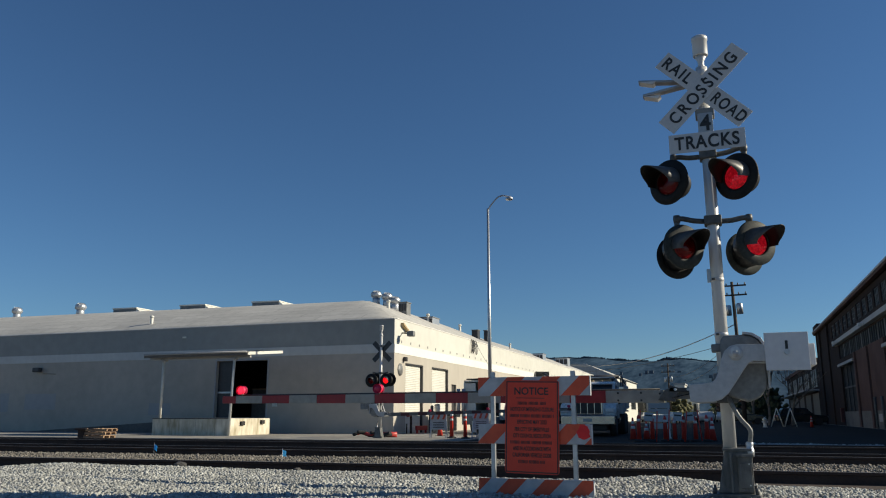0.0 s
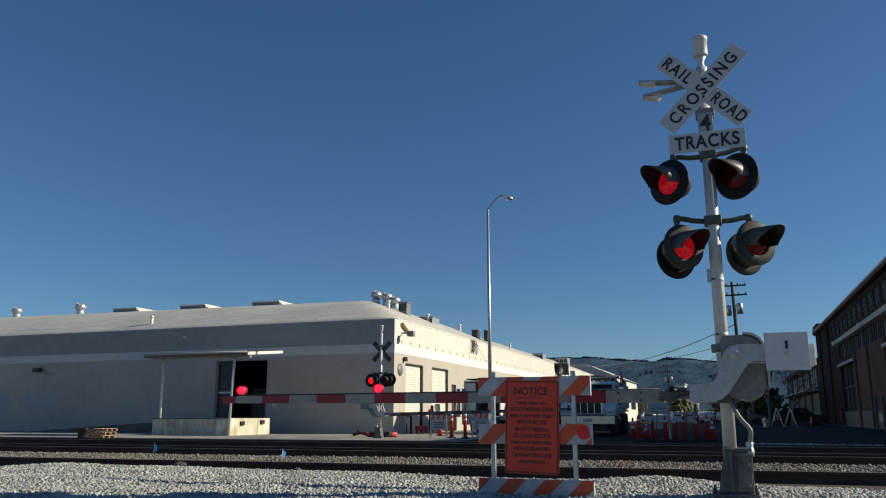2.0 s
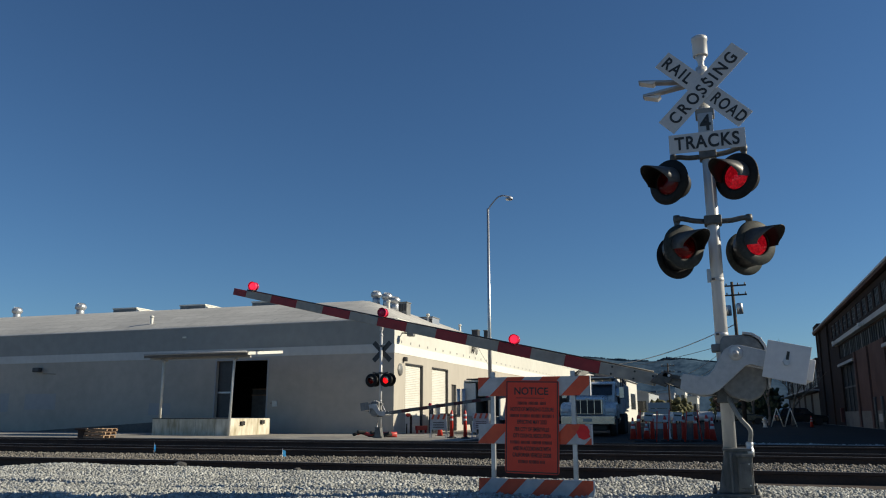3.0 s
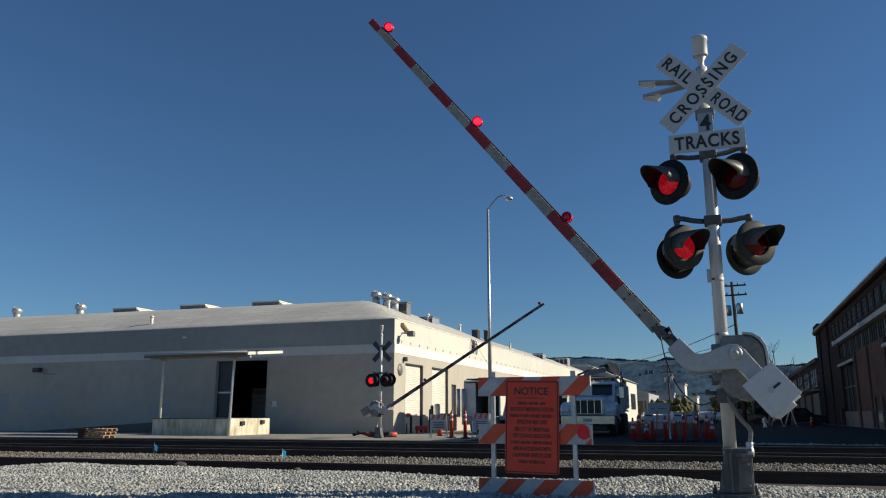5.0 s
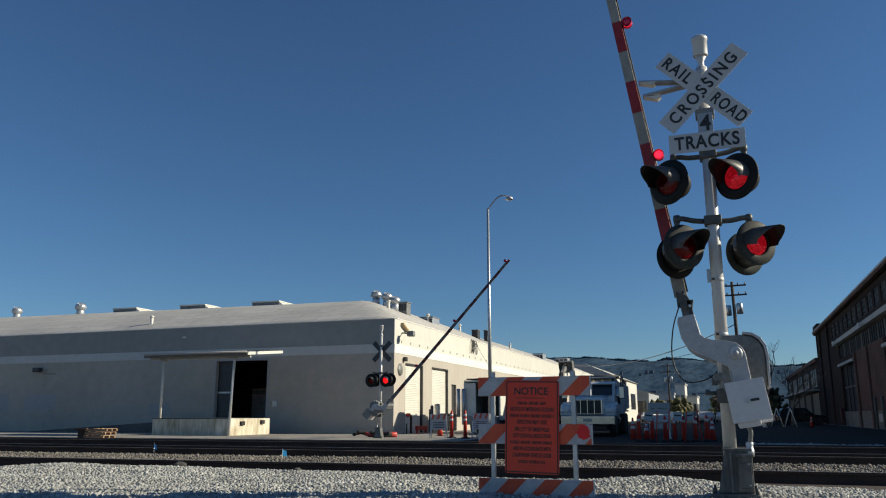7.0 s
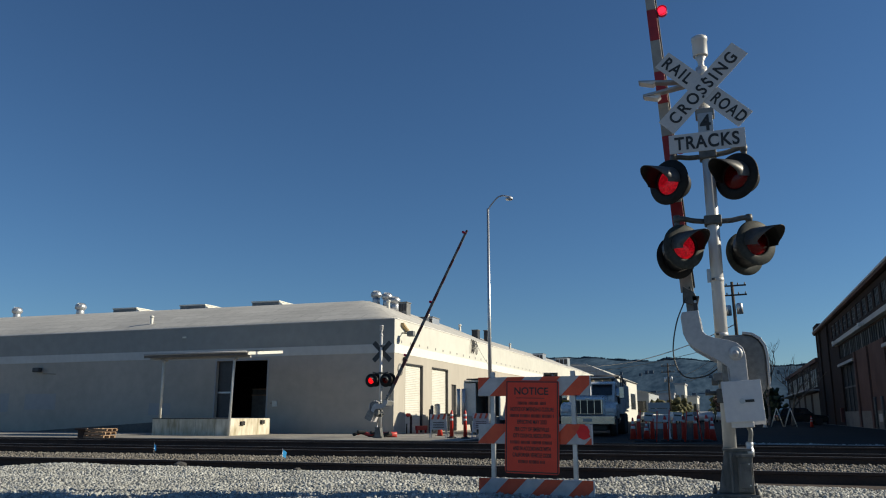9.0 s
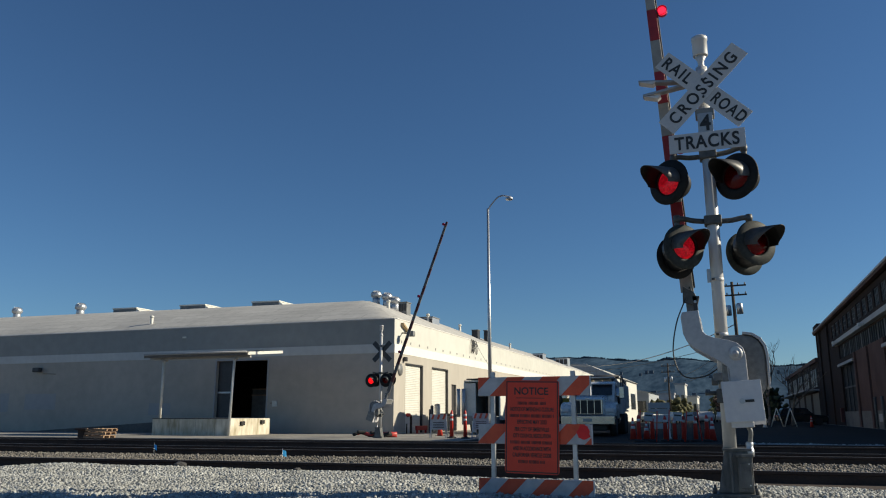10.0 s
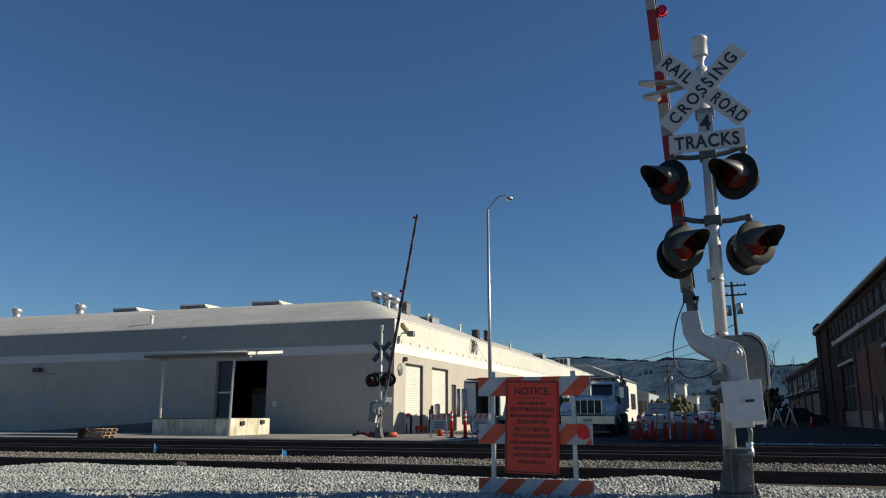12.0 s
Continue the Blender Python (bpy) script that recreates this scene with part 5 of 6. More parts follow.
    part("wedge", slab(B(), [(-5.0, -0.2), (7.6, -0.2), (7.6, 0.8), (-5.0, 0.03)], 0.2, 1.95, "y"), M_OLDCONC, ramp)


M_PATCH = surface("repainted_patch", (0.375, 0.36, 0.35), (0.42, 0.405, 0.395), 0.9, 0, 0.3, 3, 0.1)
for px0, px1, pz0, pz1 in ((-43.2, -40.6, 1.35, 2.35), (-47.5, -44.6, 1.2, 2.4), (-33.2, -31.6, 1.0, 1.7)):
    patch = tagged(new("paint_patch", mesh_of("paint_patch", box(B(), px0, px1, WY - 0.004, WY, pz0, pz1), M_PATCH)), "pale repainted patch on the shaded stucco wall", "paint patch", "paint patches")
M_OLDCONC = surface("old_dark_concrete", (0.09, 0.085, 0.08), (0.15, 0.14, 0.13), 0.9, 0, 0.5, 5, 0.3)
build_wall_bits()


def build_pallets():
    top = thing("pallet_stack", pose(-26.2, 27.6, 0.0, 0, 0, 6) @ Matrix.Diagonal((0.82, 0.82, 0.95, 1)), "broken wooden pallets stacked on the ground", "pallet")
    random.seed(5)
    for k in range(3):
        z = 0.02 + 0.155 * k
        for y in (-0.45, 0.0, 0.45):
            part("runner", box(B(), -0.62, 0.62, y - 0.045, y + 0.045, z, z + 0.10, 0.004), M_WOOD, top, "", pose(0.05 * k, 0, 0, 0, 0, 2 * k))
        for j in range(6):
            x = -0.56 + 0.22 * j
            if random.random() > 0.15:
                part("deck_board", box(B(), x - 0.05, x + 0.05, -0.52, 0.52, z + 0.10, z + 0.125, 0.003), M_WOOD, top, "", pose(0.05 * k, 0, 0, 0, 0, 2 * k + random.uniform(-3, 3)))
    part("loose_timber", box(B(), -1.15, -0.5, -0.3, -0.05, 0.0, 0.42, 0.03), M_RAIL, top, "rotten dark timber")
    part("loose_plank", box(B(), -1.2, 0.1, -0.5, -0.3, 0.38, 0.46, 0.01), M_RAIL, top)


build_pallets()


def build_debris():
    top = thing("hose_heap", pose(-15.7, 33.2, 0), "dark heap of old hose and rubber on the ground", "debris")
    random.seed(21)
    for k in range(5):
        a = random.uniform(-0.6, 0.5)
        pts = [(a + 0.35 * j + random.uniform(-0.1, 0.1), random.uniform(-0.25, 0.25), 0.08 + random.uniform(0, 0.16)) for j in range(-1, 3)]
        part("hose", tube(B(), curve_points(pts, 4), 0.075, 8), M_RUBBER if k else M_BRICKRED, top)
    red = thing("red_barrel_section", pose(-14.75, 33.3, 0.13, 0, 90, 20), "short red pipe section lying on the ground", "pipe")
    part("pipe", lathe(B(), [(0.09, -0.4), (0.12, -0.4), (0.12, 0.3), (0.09, 0.3), (0.09, -0.4)], None, 18), M_BRICKRED, red)


build_debris()


# ---- street furniture and traffic things ----
def build_cone(at, h=0.9):
    top = thing("traffic_cone", at, "orange traffic cone with white collars", "cone", "traffic cones")
    part("base", box(B(), -0.19, 0.19, -0.19, 0.19, 0, 0.035, 0.01), M_RUBBER, top)
    part("body", lathe(B(), [(0.145, 0.03), (0.03, h), (0.0, h)], None, 18), M_CONE, top)
    for z in (0.5, 0.72):
        r0, r1 = 0.145 - 0.115 * (z * h) / h + 0.004, 0.145 - 0.115 * (z * h + 0.11) / h + 0.004
        part("collar", lathe(B(), [(r0, z * h), (r1, z * h + 0.11)], None, 18), M_CONEWHITE, top)
    return top


def build_delineator(at, h=1.12):
    top = thing("delineator_post", at, "tall orange delineator post with white bands", "delineator", "delineator posts")
    part("base", lathe(B(), [(0.2, 0), (0.2, 0.05), (0.09, 0.09)], None, 8), M_RUBBER, top)
    part("tube", lathe(B(), [(0.09, 0.08), (0.065, h - 0.08), (0.05, h), (0.02, h + 0.06), (0.0, h + 0.06)], None, 14), M_CONE, top)
    for z in (h - 0.2, h - 0.4):
        part("band", lathe(B(), [(0.073, z), (0.071, z + 0.1)], None, 14), M_CONEWHITE, top)
    return top


for x, y, h in ((-3.57, 32.7, 1.3), (-3.06, 32.9, 1.45), (-2.57, 33.1, 1.25), (-2.21, 33.2, 1.2), (-1.87, 33.35, 1.25), (-1.42, 33.5, 1.2), (-0.98, 33.6, 1.3)):
    build_delineator(pose(x * 0.96, y - 1.2, 0.0), h * 0.74)
for x, y in ((-11.67, 33.0), (-10.87, 32.5)):
    build_delineator(pose(x, y, 0.0), 1.15)
for x, y, h in ((-3.87, 33.4, 0.9), (-3.37, 33.8, 0.75), (-0.76, 33.0, 0.92), (-1.0, 34.4, 0.9), (6.13, 71.6, 0.95), (-13.4, 36.2, 0.7)):
    build_cone(pose(x, y, 0.0), h)


def build_board_barricade(at, w, h, panel, label):
    """An A-frame stand with a panel or slanted boards."""
    top = thing("folding_barricade", at, label, "barricade", "folding barricades")
    for x in (-w / 2, w / 2 - 0.04):
        for y in (-0.28, 0.28):
            part("leg", slab(B(), [(y, 0), (y + 0.04, 0), (0.03, h), (-0.01, h)], x, x + 0.035, "x"), M_GALV, top)
    if panel:
        part("panel", box(B(), -w / 2 + 0.03, w / 2 - 0.03, -0.10, -0.07, h * 0.35, h * 0.97, 0.005), M_BOARD, top, "plain pale panel")
        bars = B()
        for k in range(4):
            box(bars, -w * 0.33, w * 0.33, -0.105, -0.101, h * (0.42 + 0.07 * k), h * (0.45 + 0.07 * k))
        part("text_bar", bars, M_DARKMETAL, top)
        part("stripe_board", box(B(), -w / 2, w / 2, -0.14, -0.115, h * 0.78, h * 0.98, 0.004), M_BOARD, top)
        for k in range(3):
            x = -w / 2 + w * (k + 0.2) / 3
            part("stripe", slab(B(), [(x, h * 0.78), (x + w * 0.13, h * 0.78), (x + w * 0.23, h * 0.98), (x + w * 0.10, h * 0.98)], -0.146, -0.142, "y"), M_ORANGE, top)
    else:
        part("panel", box(B(), -w / 2 + 0.03, w / 2 - 0.03, -0.1, -0.07, h * 0.12, h, 0.006), M_BEAM, top, "blank pale panel")


build_board_barricade(pose(-12.35, 33.2, 0.0, 0, 0, 12), 0.75, 1.05, True, "folding barricade with striped top and bare panel")
build_board_barricade(pose(-10.45, 33.6, 0.0, 0, 0, -8), 0.8, 1.1, True, "white folding sign stand with striped board")


def build_slat_barricade(at):
    """A tall closed-road barricade of horizontal boards on two raked posts."""
    top = thing("road_barricade", at, "tall pale barricade of horizontal boards on skids", "barricade")
    for x in (-0.38, 0.38):
        part("post", box(B(), x - 0.03, x + 0.03, -0.03, 0.03, 0.0, 1.52, 0.004), M_GALV, top)
        part("skid", box(B(), x - 0.04, x + 0.04, -0.6, 0.6, 0.0, 0.06, 0.006), M_GALV, top)
    for z, h in ((0.55, 0.11), (0.86, 0.12), (1.15, 0.11), (1.40, 0.12)):
        part("board", box(B(), -0.44, 0.44, -0.06, -0.035, z - h, z + h, 0.006), M_BEAM, top, "scuffed pale board")
    part("panel", box(B(), -0.36, 0.36, -0.075, -0.062, 0.72, 1.0, 0.004), M_BOARD, top)


build_slat_barricade(pose(-2.85, 34.2, 0.0, -4, 0, 6))
random.seed(14)
for x, y, tilt in ((-1.98, 31.7, 5), (-1.52, 31.8, -6), (-3.05, 31.5, 4)):
    sheet = thing("paper_notice", pose(x, y, 0.78, 0, tilt, 0), "white paper notice tied between delineator posts", "notice", "paper notices")
    part("sheet", box(B(), -0.16, 0.16, -0.006, 0.006, 0.0, 0.33, 0.002), M_BOARD, sheet)
    part("text_bar", box(B(), -0.13, 0.13, -0.009, -0.006, 0.18, 0.24), M_DARKMETAL, sheet)
    part("tie_rope", rod(B(), (-0.32, 0, 0.34), (0.32, 0, 0.34), 0.012, n=6), M_YELLOW, sheet)
    for px_ in (-0.32, 0.32):
        part("stake", rod(B(), (px_, 0, -0.78), (px_, 0, 0.40), 0.022, n=8), M_CONE, sheet, "orange stake")


def build_aframe():
    top = thing("sign_trestle", pose(4.3, 75.5, 0), "bare white trestle legs standing on the road", "trestle")
    for x in (-0.55, 0.55):
        for s in (-0.55, 0.45):
            part("leg", rod(B(), (x + s, 0, 0), (x, 0, 1.6), 0.05, n=8), M_SHEETWHITE, top)
    hyd = thing("fire_hydrant", pose(2.55, 71.0, 0), "white fire hydrant at the roadside", "hydrant")
    part("barrel", lathe(B(), [(0.2, 0), (0.2, 0.06), (0.14, 0.08), (0.14, 0.55), (0.19, 0.58), (0.19, 0.64), (0.12, 0.76), (0.05, 0.8), (0.0, 0.85)], None, 16), M_SHEETWHITE, hyd)
    for s in (-1, 1):
        part("outlet", rod(B(), (0, 0, 0.46), (0.24 * s, 0, 0.46), 0.07, n=10), M_SHEETWHITE, hyd)


build_aframe()


def wheel(parent, x, y, r, w, side):
    tyre = part("wheel", lathe(B(), [(r * 0.56, -w / 2), (r * 0.9, -w / 2), (r, -w / 2 + 0.05), (r, w / 2 - 0.05), (r * 0.9, w / 2), (r * 0.56, w / 2)], pose(x, y, r, 0, 90, 0), 26), M_RUBBER, parent, "black truck tyre")
    part("rim", lathe(B(), [(r * 0.58, w * 0.40), (r * 0.5, w * 0.25), (r * 0.2, w * 0.28), (0.0, w * 0.36)], pose(x, y, r, 0, 90 * side, 0), 20), M_CHROME, tyre)


def build_dump_truck():
    top = thing("dump_truck", pose(-6.48, 37.9, 0, 0, 0, 3) @ Matrix.Diagonal((1.08, 1.08, 1.05, 1)), "pale blue dump truck parked in the shade", "truck")
    part("chassis", box(B(), -0.45, 0.45, 0.3, 8.4, 0.55, 0.85, 0.02), M_DARKMETAL, top)
    # black blocks stand for engine and axles and the shade under the truck
    part("engine_underside", box(B(), -0.82, 0.82, 0.25, 3.6, 0.26, 0.98, 0.05), M_BLACK, top, "black block for engine, axle and the shade beneath")
    part("rear_axle_group", box(B(), -0.7, 0.7, 5.2, 7.6, 0.3, 0.9, 0.05), M_BLACK, top)
    part("bumper", box(B(), -1.18, 1.18, -0.12, 0.16, 0.52, 0.94, 0.04), M_CHROME, top, "dull chrome bumper")
    part("plate", box(B(), -0.2, 0.2, -0.135, -0.122, 0.66, 0.80), M_SIGNBACK, top)
    part("hood", slab(B(), [(0.12, 0.95), (0.12, 1.66), (0.30, 1.76), (1.9, 1.90), (1.9, 0.95)], -0.74, 0.74, "x", 0.06), M_TRUCKBLUE, top, "pale blue hood")
    grille = part("grille", box(B(), -0.66, 0.66, 0.03, 0.13, 0.98, 1.66, 0.02), M_CHROME, top, "chrome framed grille")
    for k in range(4):
        x = -0.6 + 0.305 * k
        part("grille_panel", box(B(), x, x + 0.27, 0.0, 0.029, 1.02, 1.62, 0.008), M_BLACK, grille)
    for s in (-1, 1):
        bm = B()
        slab(bm, [(0.16, 0.92), (0.12, 1.22), (0.38, 1.46), (1.1, 1.56), (1.75, 1.34), (1.9, 0.8), (1.65, 0.8), (1.45, 1.12), (1.0, 1.2), (0.6, 1.08), (0.42, 0.9)], 0.72, 1.24, "x", 0.05)
        for v in bm.verts:
            v.co.x *= s
        fender = part("fender", bm, M_TRUCKBLUE, top, "rounded pale fender")
        part("headlight", box(B(), 0.98 * s - 0.20, 0.98 * s - 0.20 + 0.36, 0.06, 0.30, 1.08, 1.28, 0.04), M_CONEWHITE, fender, "square headlight")
        wheel(top, 1.02 * s, 1.05, 0.53, 0.30, s)
        for y in (5.7, 7.05):
            wheel(top, 0.95 * s, y, 0.53, 0.56, s)
        mirror = part("mirror", box(B(), 1.34 * s - 0.11, 1.34 * s + 0.11, 2.2, 2.27, 1.75, 2.30, 0.02), M_CHROME, top)
        part("mirror_bar", rod(B(), (1.02 * s, 2.4, 2.25), (1.34 * s, 2.24, 2.25), 0.02, n=6), M_CHROME, mirror)
        part("door_window", box(B(), 1.06 * s - 0.012, 1.06 * s + 0.012, 2.35, 3.1, 1.82, 2.36), M_GLASSDARK, top)
        part("fuel_tank", rod(B(), (0.85 * s, 2.3, 0.75), (0.85 * s, 3.7, 0.75), 0.32, n=16), M_CHROME, top)
        part("exhaust_stack", rod(B(), (0.85 * s, 3.75, 1.0), (0.85 * s, 3.75, 2.85), 0.075, n=12), M_CHROME, top)
    part("cab", slab(B(), [(1.85, 1.05), (1.85, 1.80), (2.12, 2.46), (2.4, 2.56), (3.3, 2.56), (3.3, 1.05)], -1.06, 1.06, "x", 0.06), M_TRUCKBLUE, top, "pale blue cab")
    screen = B()
    slab(screen, [(1.83, 1.88), (2.06, 2.42), (2.05, 2.44), (1.80, 1.90)], -0.94, 0.94, "x")
    part("windscreen", screen, M_GLASSDARK, top, "dark windscreen")
    part("screen_post", slab(B(), [(1.82, 1.86), (2.06, 2.46), (2.02, 2.46), (1.78, 1.88)], -0.02, 0.02, "x"), M_TRUCKBLUE, top)
    part("sun_visor", slab(B(), [(1.86, 2.40), (2.12, 2.50), (2.12, 2.54), (1.84, 2.44)], -0.98, 0.98, "x"), M_TRUCKBLUE, top)
    for k in range(5):
        part("marker_lamp", box(B(), -0.84 + 0.40 * k, -0.72 + 0.40 * k, 2.3, 2.5, 2.55, 2.64, 0.02), M_TAN, top)
    part("bed_front", slab(B(), [(-1.22, 1.3), (1.22, 1.3), (1.22, 2.5), (0.9, 2.8), (-0.9, 2.8), (-1.22, 2.5)], 3.95, 4.08, "y", 0.02), M_TRUCKGREY, top, "grey dump bed")
    for s in (-1, 1):
        side = part("bed_side", box(B(), 1.16 * s - 0.06, 1.16 * s + 0.06, 4.0, 8.5, 1.3, 2.55, 0.02), M_TRUCKGREY, top)
        for k in range(6):
            part("bed_rib", box(B(), 1.24 * s - 0.04, 1.24 * s + 0.04, 4.3 + 0.75 * k, 4.42 + 0.75 * k, 1.35, 2.5, 0.01), M_TRUCKGREY, side)
        part("mud_skirt", box(B(), 1.1 * s - 0.13, 1.1 * s + 0.13, 4.5, 8.2, 1.14, 1.22, 0.01), M_TRUCKGREY, top)
    part("bed_floor", box(B(), -1.1, 1.1, 4.0, 8.5, 1.2, 1.32), M_TRUCKGREY, top)
    part("cab_guard", box(B(), -0.95, 0.95, 2.9, 4.0, 2.75, 2.81, 0.01), M_TRUCKGREY, top)
    part("tarp_arm", tube(B(), curve_points([(1.25, 4.1, 2.0), (1.3, 4.0, 2.6), (1.2, 4.6, 2.95), (1.1, 5.5, 2.85)], 4), 0.035, 6), M_DARKMETAL, top)
    for s in (-1, 1):
        part("tool_box", box(B(), 1.08 * s - 0.20, 1.08 * s + 0.20, 3.35, 5.1, 1.02, 1.75, 0.03), M_TRUCKGREY, top, "pale steel side box")
        part("hood_edge", rod(B(), (0.66 * s, 0.2, 1.74), (0.66 * s, 1.85, 1.88), 0.02, n=6), M_CHROME, top)
    part("hood_badge", box(B(), -0.10, 0.10, 0.09, 0.12, 1.67, 1.71, 0.005), M_CHROME, top)
    for k in range(5):
        part("rack_post", rod(B(), (1.2, 3.9 + 0.9 * k, 1.75), (1.2, 3.9 + 0.9 * k, 2.75), 0.03, n=6), M_DARKMETAL, top)
    part("rack_rail", rod(B(), (1.2, 3.8, 2.75), (1.2, 7.7, 2.75), 0.03, n=6), M_DARKMETAL, top)
    part("air_cleaner", rod(B(), (1.05, 3.4, 1.5), (1.05, 3.4, 2.3), 0.16, n=14), M_CHROME, top)
    part("tarp_roll", rod(B(), (-1.1, 4.2, 2.86), (1.1, 4.2, 2.86), 0.1, n=10), M_DARKMETAL, top)


M_GLASSDARK = surface("dark_car_glass", (0.02, 0.024, 0.028), (0.03, 0.035, 0.04), 0.08, 0, 1, 4, 0.0, spec=0.9)
build_dump_truck()


def build_service_truck():
    top = thing("service_truck", pose(-12.6, 40.2, 0, 0, 0, -4), "white service truck with an open dark body", "truck")
    part("chassis", box(B(), -0.95, 0.95, 0.1, 6.5, 0.5, 0.75, 0.02), M_DARKMETAL, top)
    bm = B()
    box(bm, -1.05, -0.97, 0.3, 5.0, 0.85, 2.85)
    box(bm, 0.97, 1.05, 0.3, 5.0, 0.85, 2.85)
    box(bm, -1.05, 1.05, 0.3, 5.0, 2.77, 2.85)
    box(bm, -1.05, 1.05, 4.92, 5.0, 0.85, 2.85)
    box(bm, -1.05, 1.05, 0.3, 5.0, 0.75, 0.86)
    part("body_shell", bm, M_SHEETWHITE, top, "white box body open at the back")
    part("rear_door", slab(B(), [(0.25, 0.95), (0.32, 0.95), (0.32, 2.7), (0.25, 2.7)], -1.05, -0.35, "x", 0.01), M_SHEETWHITE, top, "half-open white door")
    part("shelf", box(B(), -0.2, 0.9, 1.4, 1.6, 0.86, 2.7), M_DARK, top)
    part("tail_step", box(B(), -1.0, 1.0, -0.15, 0.3, 0.5, 0.95, 0.03), M_CASTDARK, top)
    for x in (-0.75, -0.45):
        part("gas_bottle", rod(B(), (x - 0.55, 0.1, 0.9), (x - 0.55, 0.1, 2.4), 0.11, n=12), M_GALV, top)
    part("roof_rack", box(B(), -1.0, 1.0, 0.5, 4.6, 2.9, 2.96, 0.01), M_DARKMETAL, top)
    part("cab", slab(B(), [(5.1, 0.8), (5.1, 2.4), (5.4, 2.5), (6.4, 2.4), (6.9, 1.6), (7.6, 1.4), (7.7, 0.8)], -1.0, 1.0, "x", 0.04), M_SHEETWHITE, top)
    for s in (-1, 1):
        wheel(top, 0.88 * s, 1.6, 0.42, 0.4, s)
        wheel(top, 0.88 * s, 6.6, 0.42, 0.26, s)
        part("tail_lamp", box(B(), 0.8 * s - 0.07, 0.8 * s + 0.07, -0.17, -0.15, 0.62, 0.82), M_BRICKRED, top)
    part("jack", box(B(), -0.35, -0.15, -0.35, -0.16, 0.1, 0.7, 0.02), M_SHEETWHITE, top)
    second = thing("flatbed_trailer", pose(-9.7, 41.5, 0), "low flatbed trailer loaded with dark gear", "trailer")
    part("bed", box(B(), -0.9, 0.9, 0, 4, 0.7, 0.9, 0.02), M_CONEWHITE, second)
    part("load", box(B(), -0.85, 0.85, 0.1, 3.6, 0.9, 2.3, 0.15), M_DARKMETAL, second)
    for k in range(4):
        part("stake", box(B(), -0.8 + 0.5 * k, -0.74 + 0.5 * k, -0.03, 0.0, 0.9, 1.7), M_CONEWHITE, second)
    for s in (-1, 1):
        wheel(second, 0.85 * s, 2.2, 0.38, 0.25, s)


build_service_truck()


def build_car(at, paint, label, suv=True):
    """A parked car, nose towards its own -X."""
    top = thing("car", at, label, "car", "parked cars")
    roof = 1.72 if suv else 1.45
    body = B()
    slab(body, [(-2.35, 0.35), (-2.4, 0.75), (-2.2, 0.95), (-1.0, 1.08), (2.25, 1.08), (2.35, 0.9), (2.35, 0.35)], -0.92, 0.92, "y", 0.07)
    part("body", body, paint, top)
    part("cabin", slab(B(), [(-1.15, 1.05), (-0.35, roof), (1.75, roof), (2.2, 1.05)], -0.80, 0.80, "y", 0.06), paint, top)
    for s in (-1, 1):
        for a, b in ((-0.75, 0.25), (0.35, 1.1), (1.2, 1.8)):
            part("side_window", slab(B(), [(a - 0.1, 1.12), (a + 0.2, roof - 0.1), (b, roof - 0.1), (b, 1.12)], 0.80 * s - 0.012, 0.80 * s + 0.012, "y"), M_GLASSDARK, top)
        for x in (-1.5, 1.45):
            tyre = part("wheel", lathe(B(), [(0.2, -0.11), (0.33, -0.11), (0.36, -0.08), (0.36, 0.08), (0.33, 0.11), (0.2, 0.11)], pose(x, 0.83 * s, 0.36, 90, 0, 0), 22), M_RUBBER, top)
            part("rim", lathe(B(), [(0.21, 0.07), (0.1, 0.05), (0.0, 0.08)], pose(x, 0.83 * s, 0.36, 90 * s, 0, 0), 14), M_CHROME, tyre)
        part("tail_lamp", box(B(), 2.30, 2.37, 0.62 * s - 0.14, 0.62 * s + 0.14, 0.8, 1.0), M_BRICKRED, top)
        part("headlight", box(B(), -2.40, -2.30, 0.6 * s - 0.16, 0.6 * s + 0.16, 0.7, 0.85, 0.02), M_CONEWHITE, top)
    return top


build_car(pose(6.6, 88.0, 0, 0, 0, 186), M_CARBLACK, "black estate car parked across the shaded road")
build_car(pose(1.2, 96.0, 0, 0, 0, 180), M_CARBLACK, "black car parked beside the shaded road")
for x, y, turn, paint in ((-8.0, 118.0, 80, M_SHEETWHITE), (-10.5, 140.0, 85, M_TRUCKGREY), (-6.5, 150.0, 95, M_SHEETWHITE), (-3.5, 131.0, 88, M_SHEETWHITE), (-12.0, 125.0, 90, M_SHEETWHITE), (0.5, 165.0, 90, M_TRUCKGREY), (-4.5, 175.0, 90, M_BRICKRED), (3.0, 140.0, 90, M_TRUCKGREY), (-5.2, 112.0, 92, M_CARBLACK), (-7.2, 104.0, 86, M_SHEETWHITE), (-3.0, 104.0, 90, M_TRUCKGREY), (-5.0, 138.0, 88, M_SHEETWHITE), (-1.2, 120.0, 91, M_SHEETWHITE)):
    build_car(pose(x, y, 0, 0, 0, turn), paint, "car parked far down the street", False)


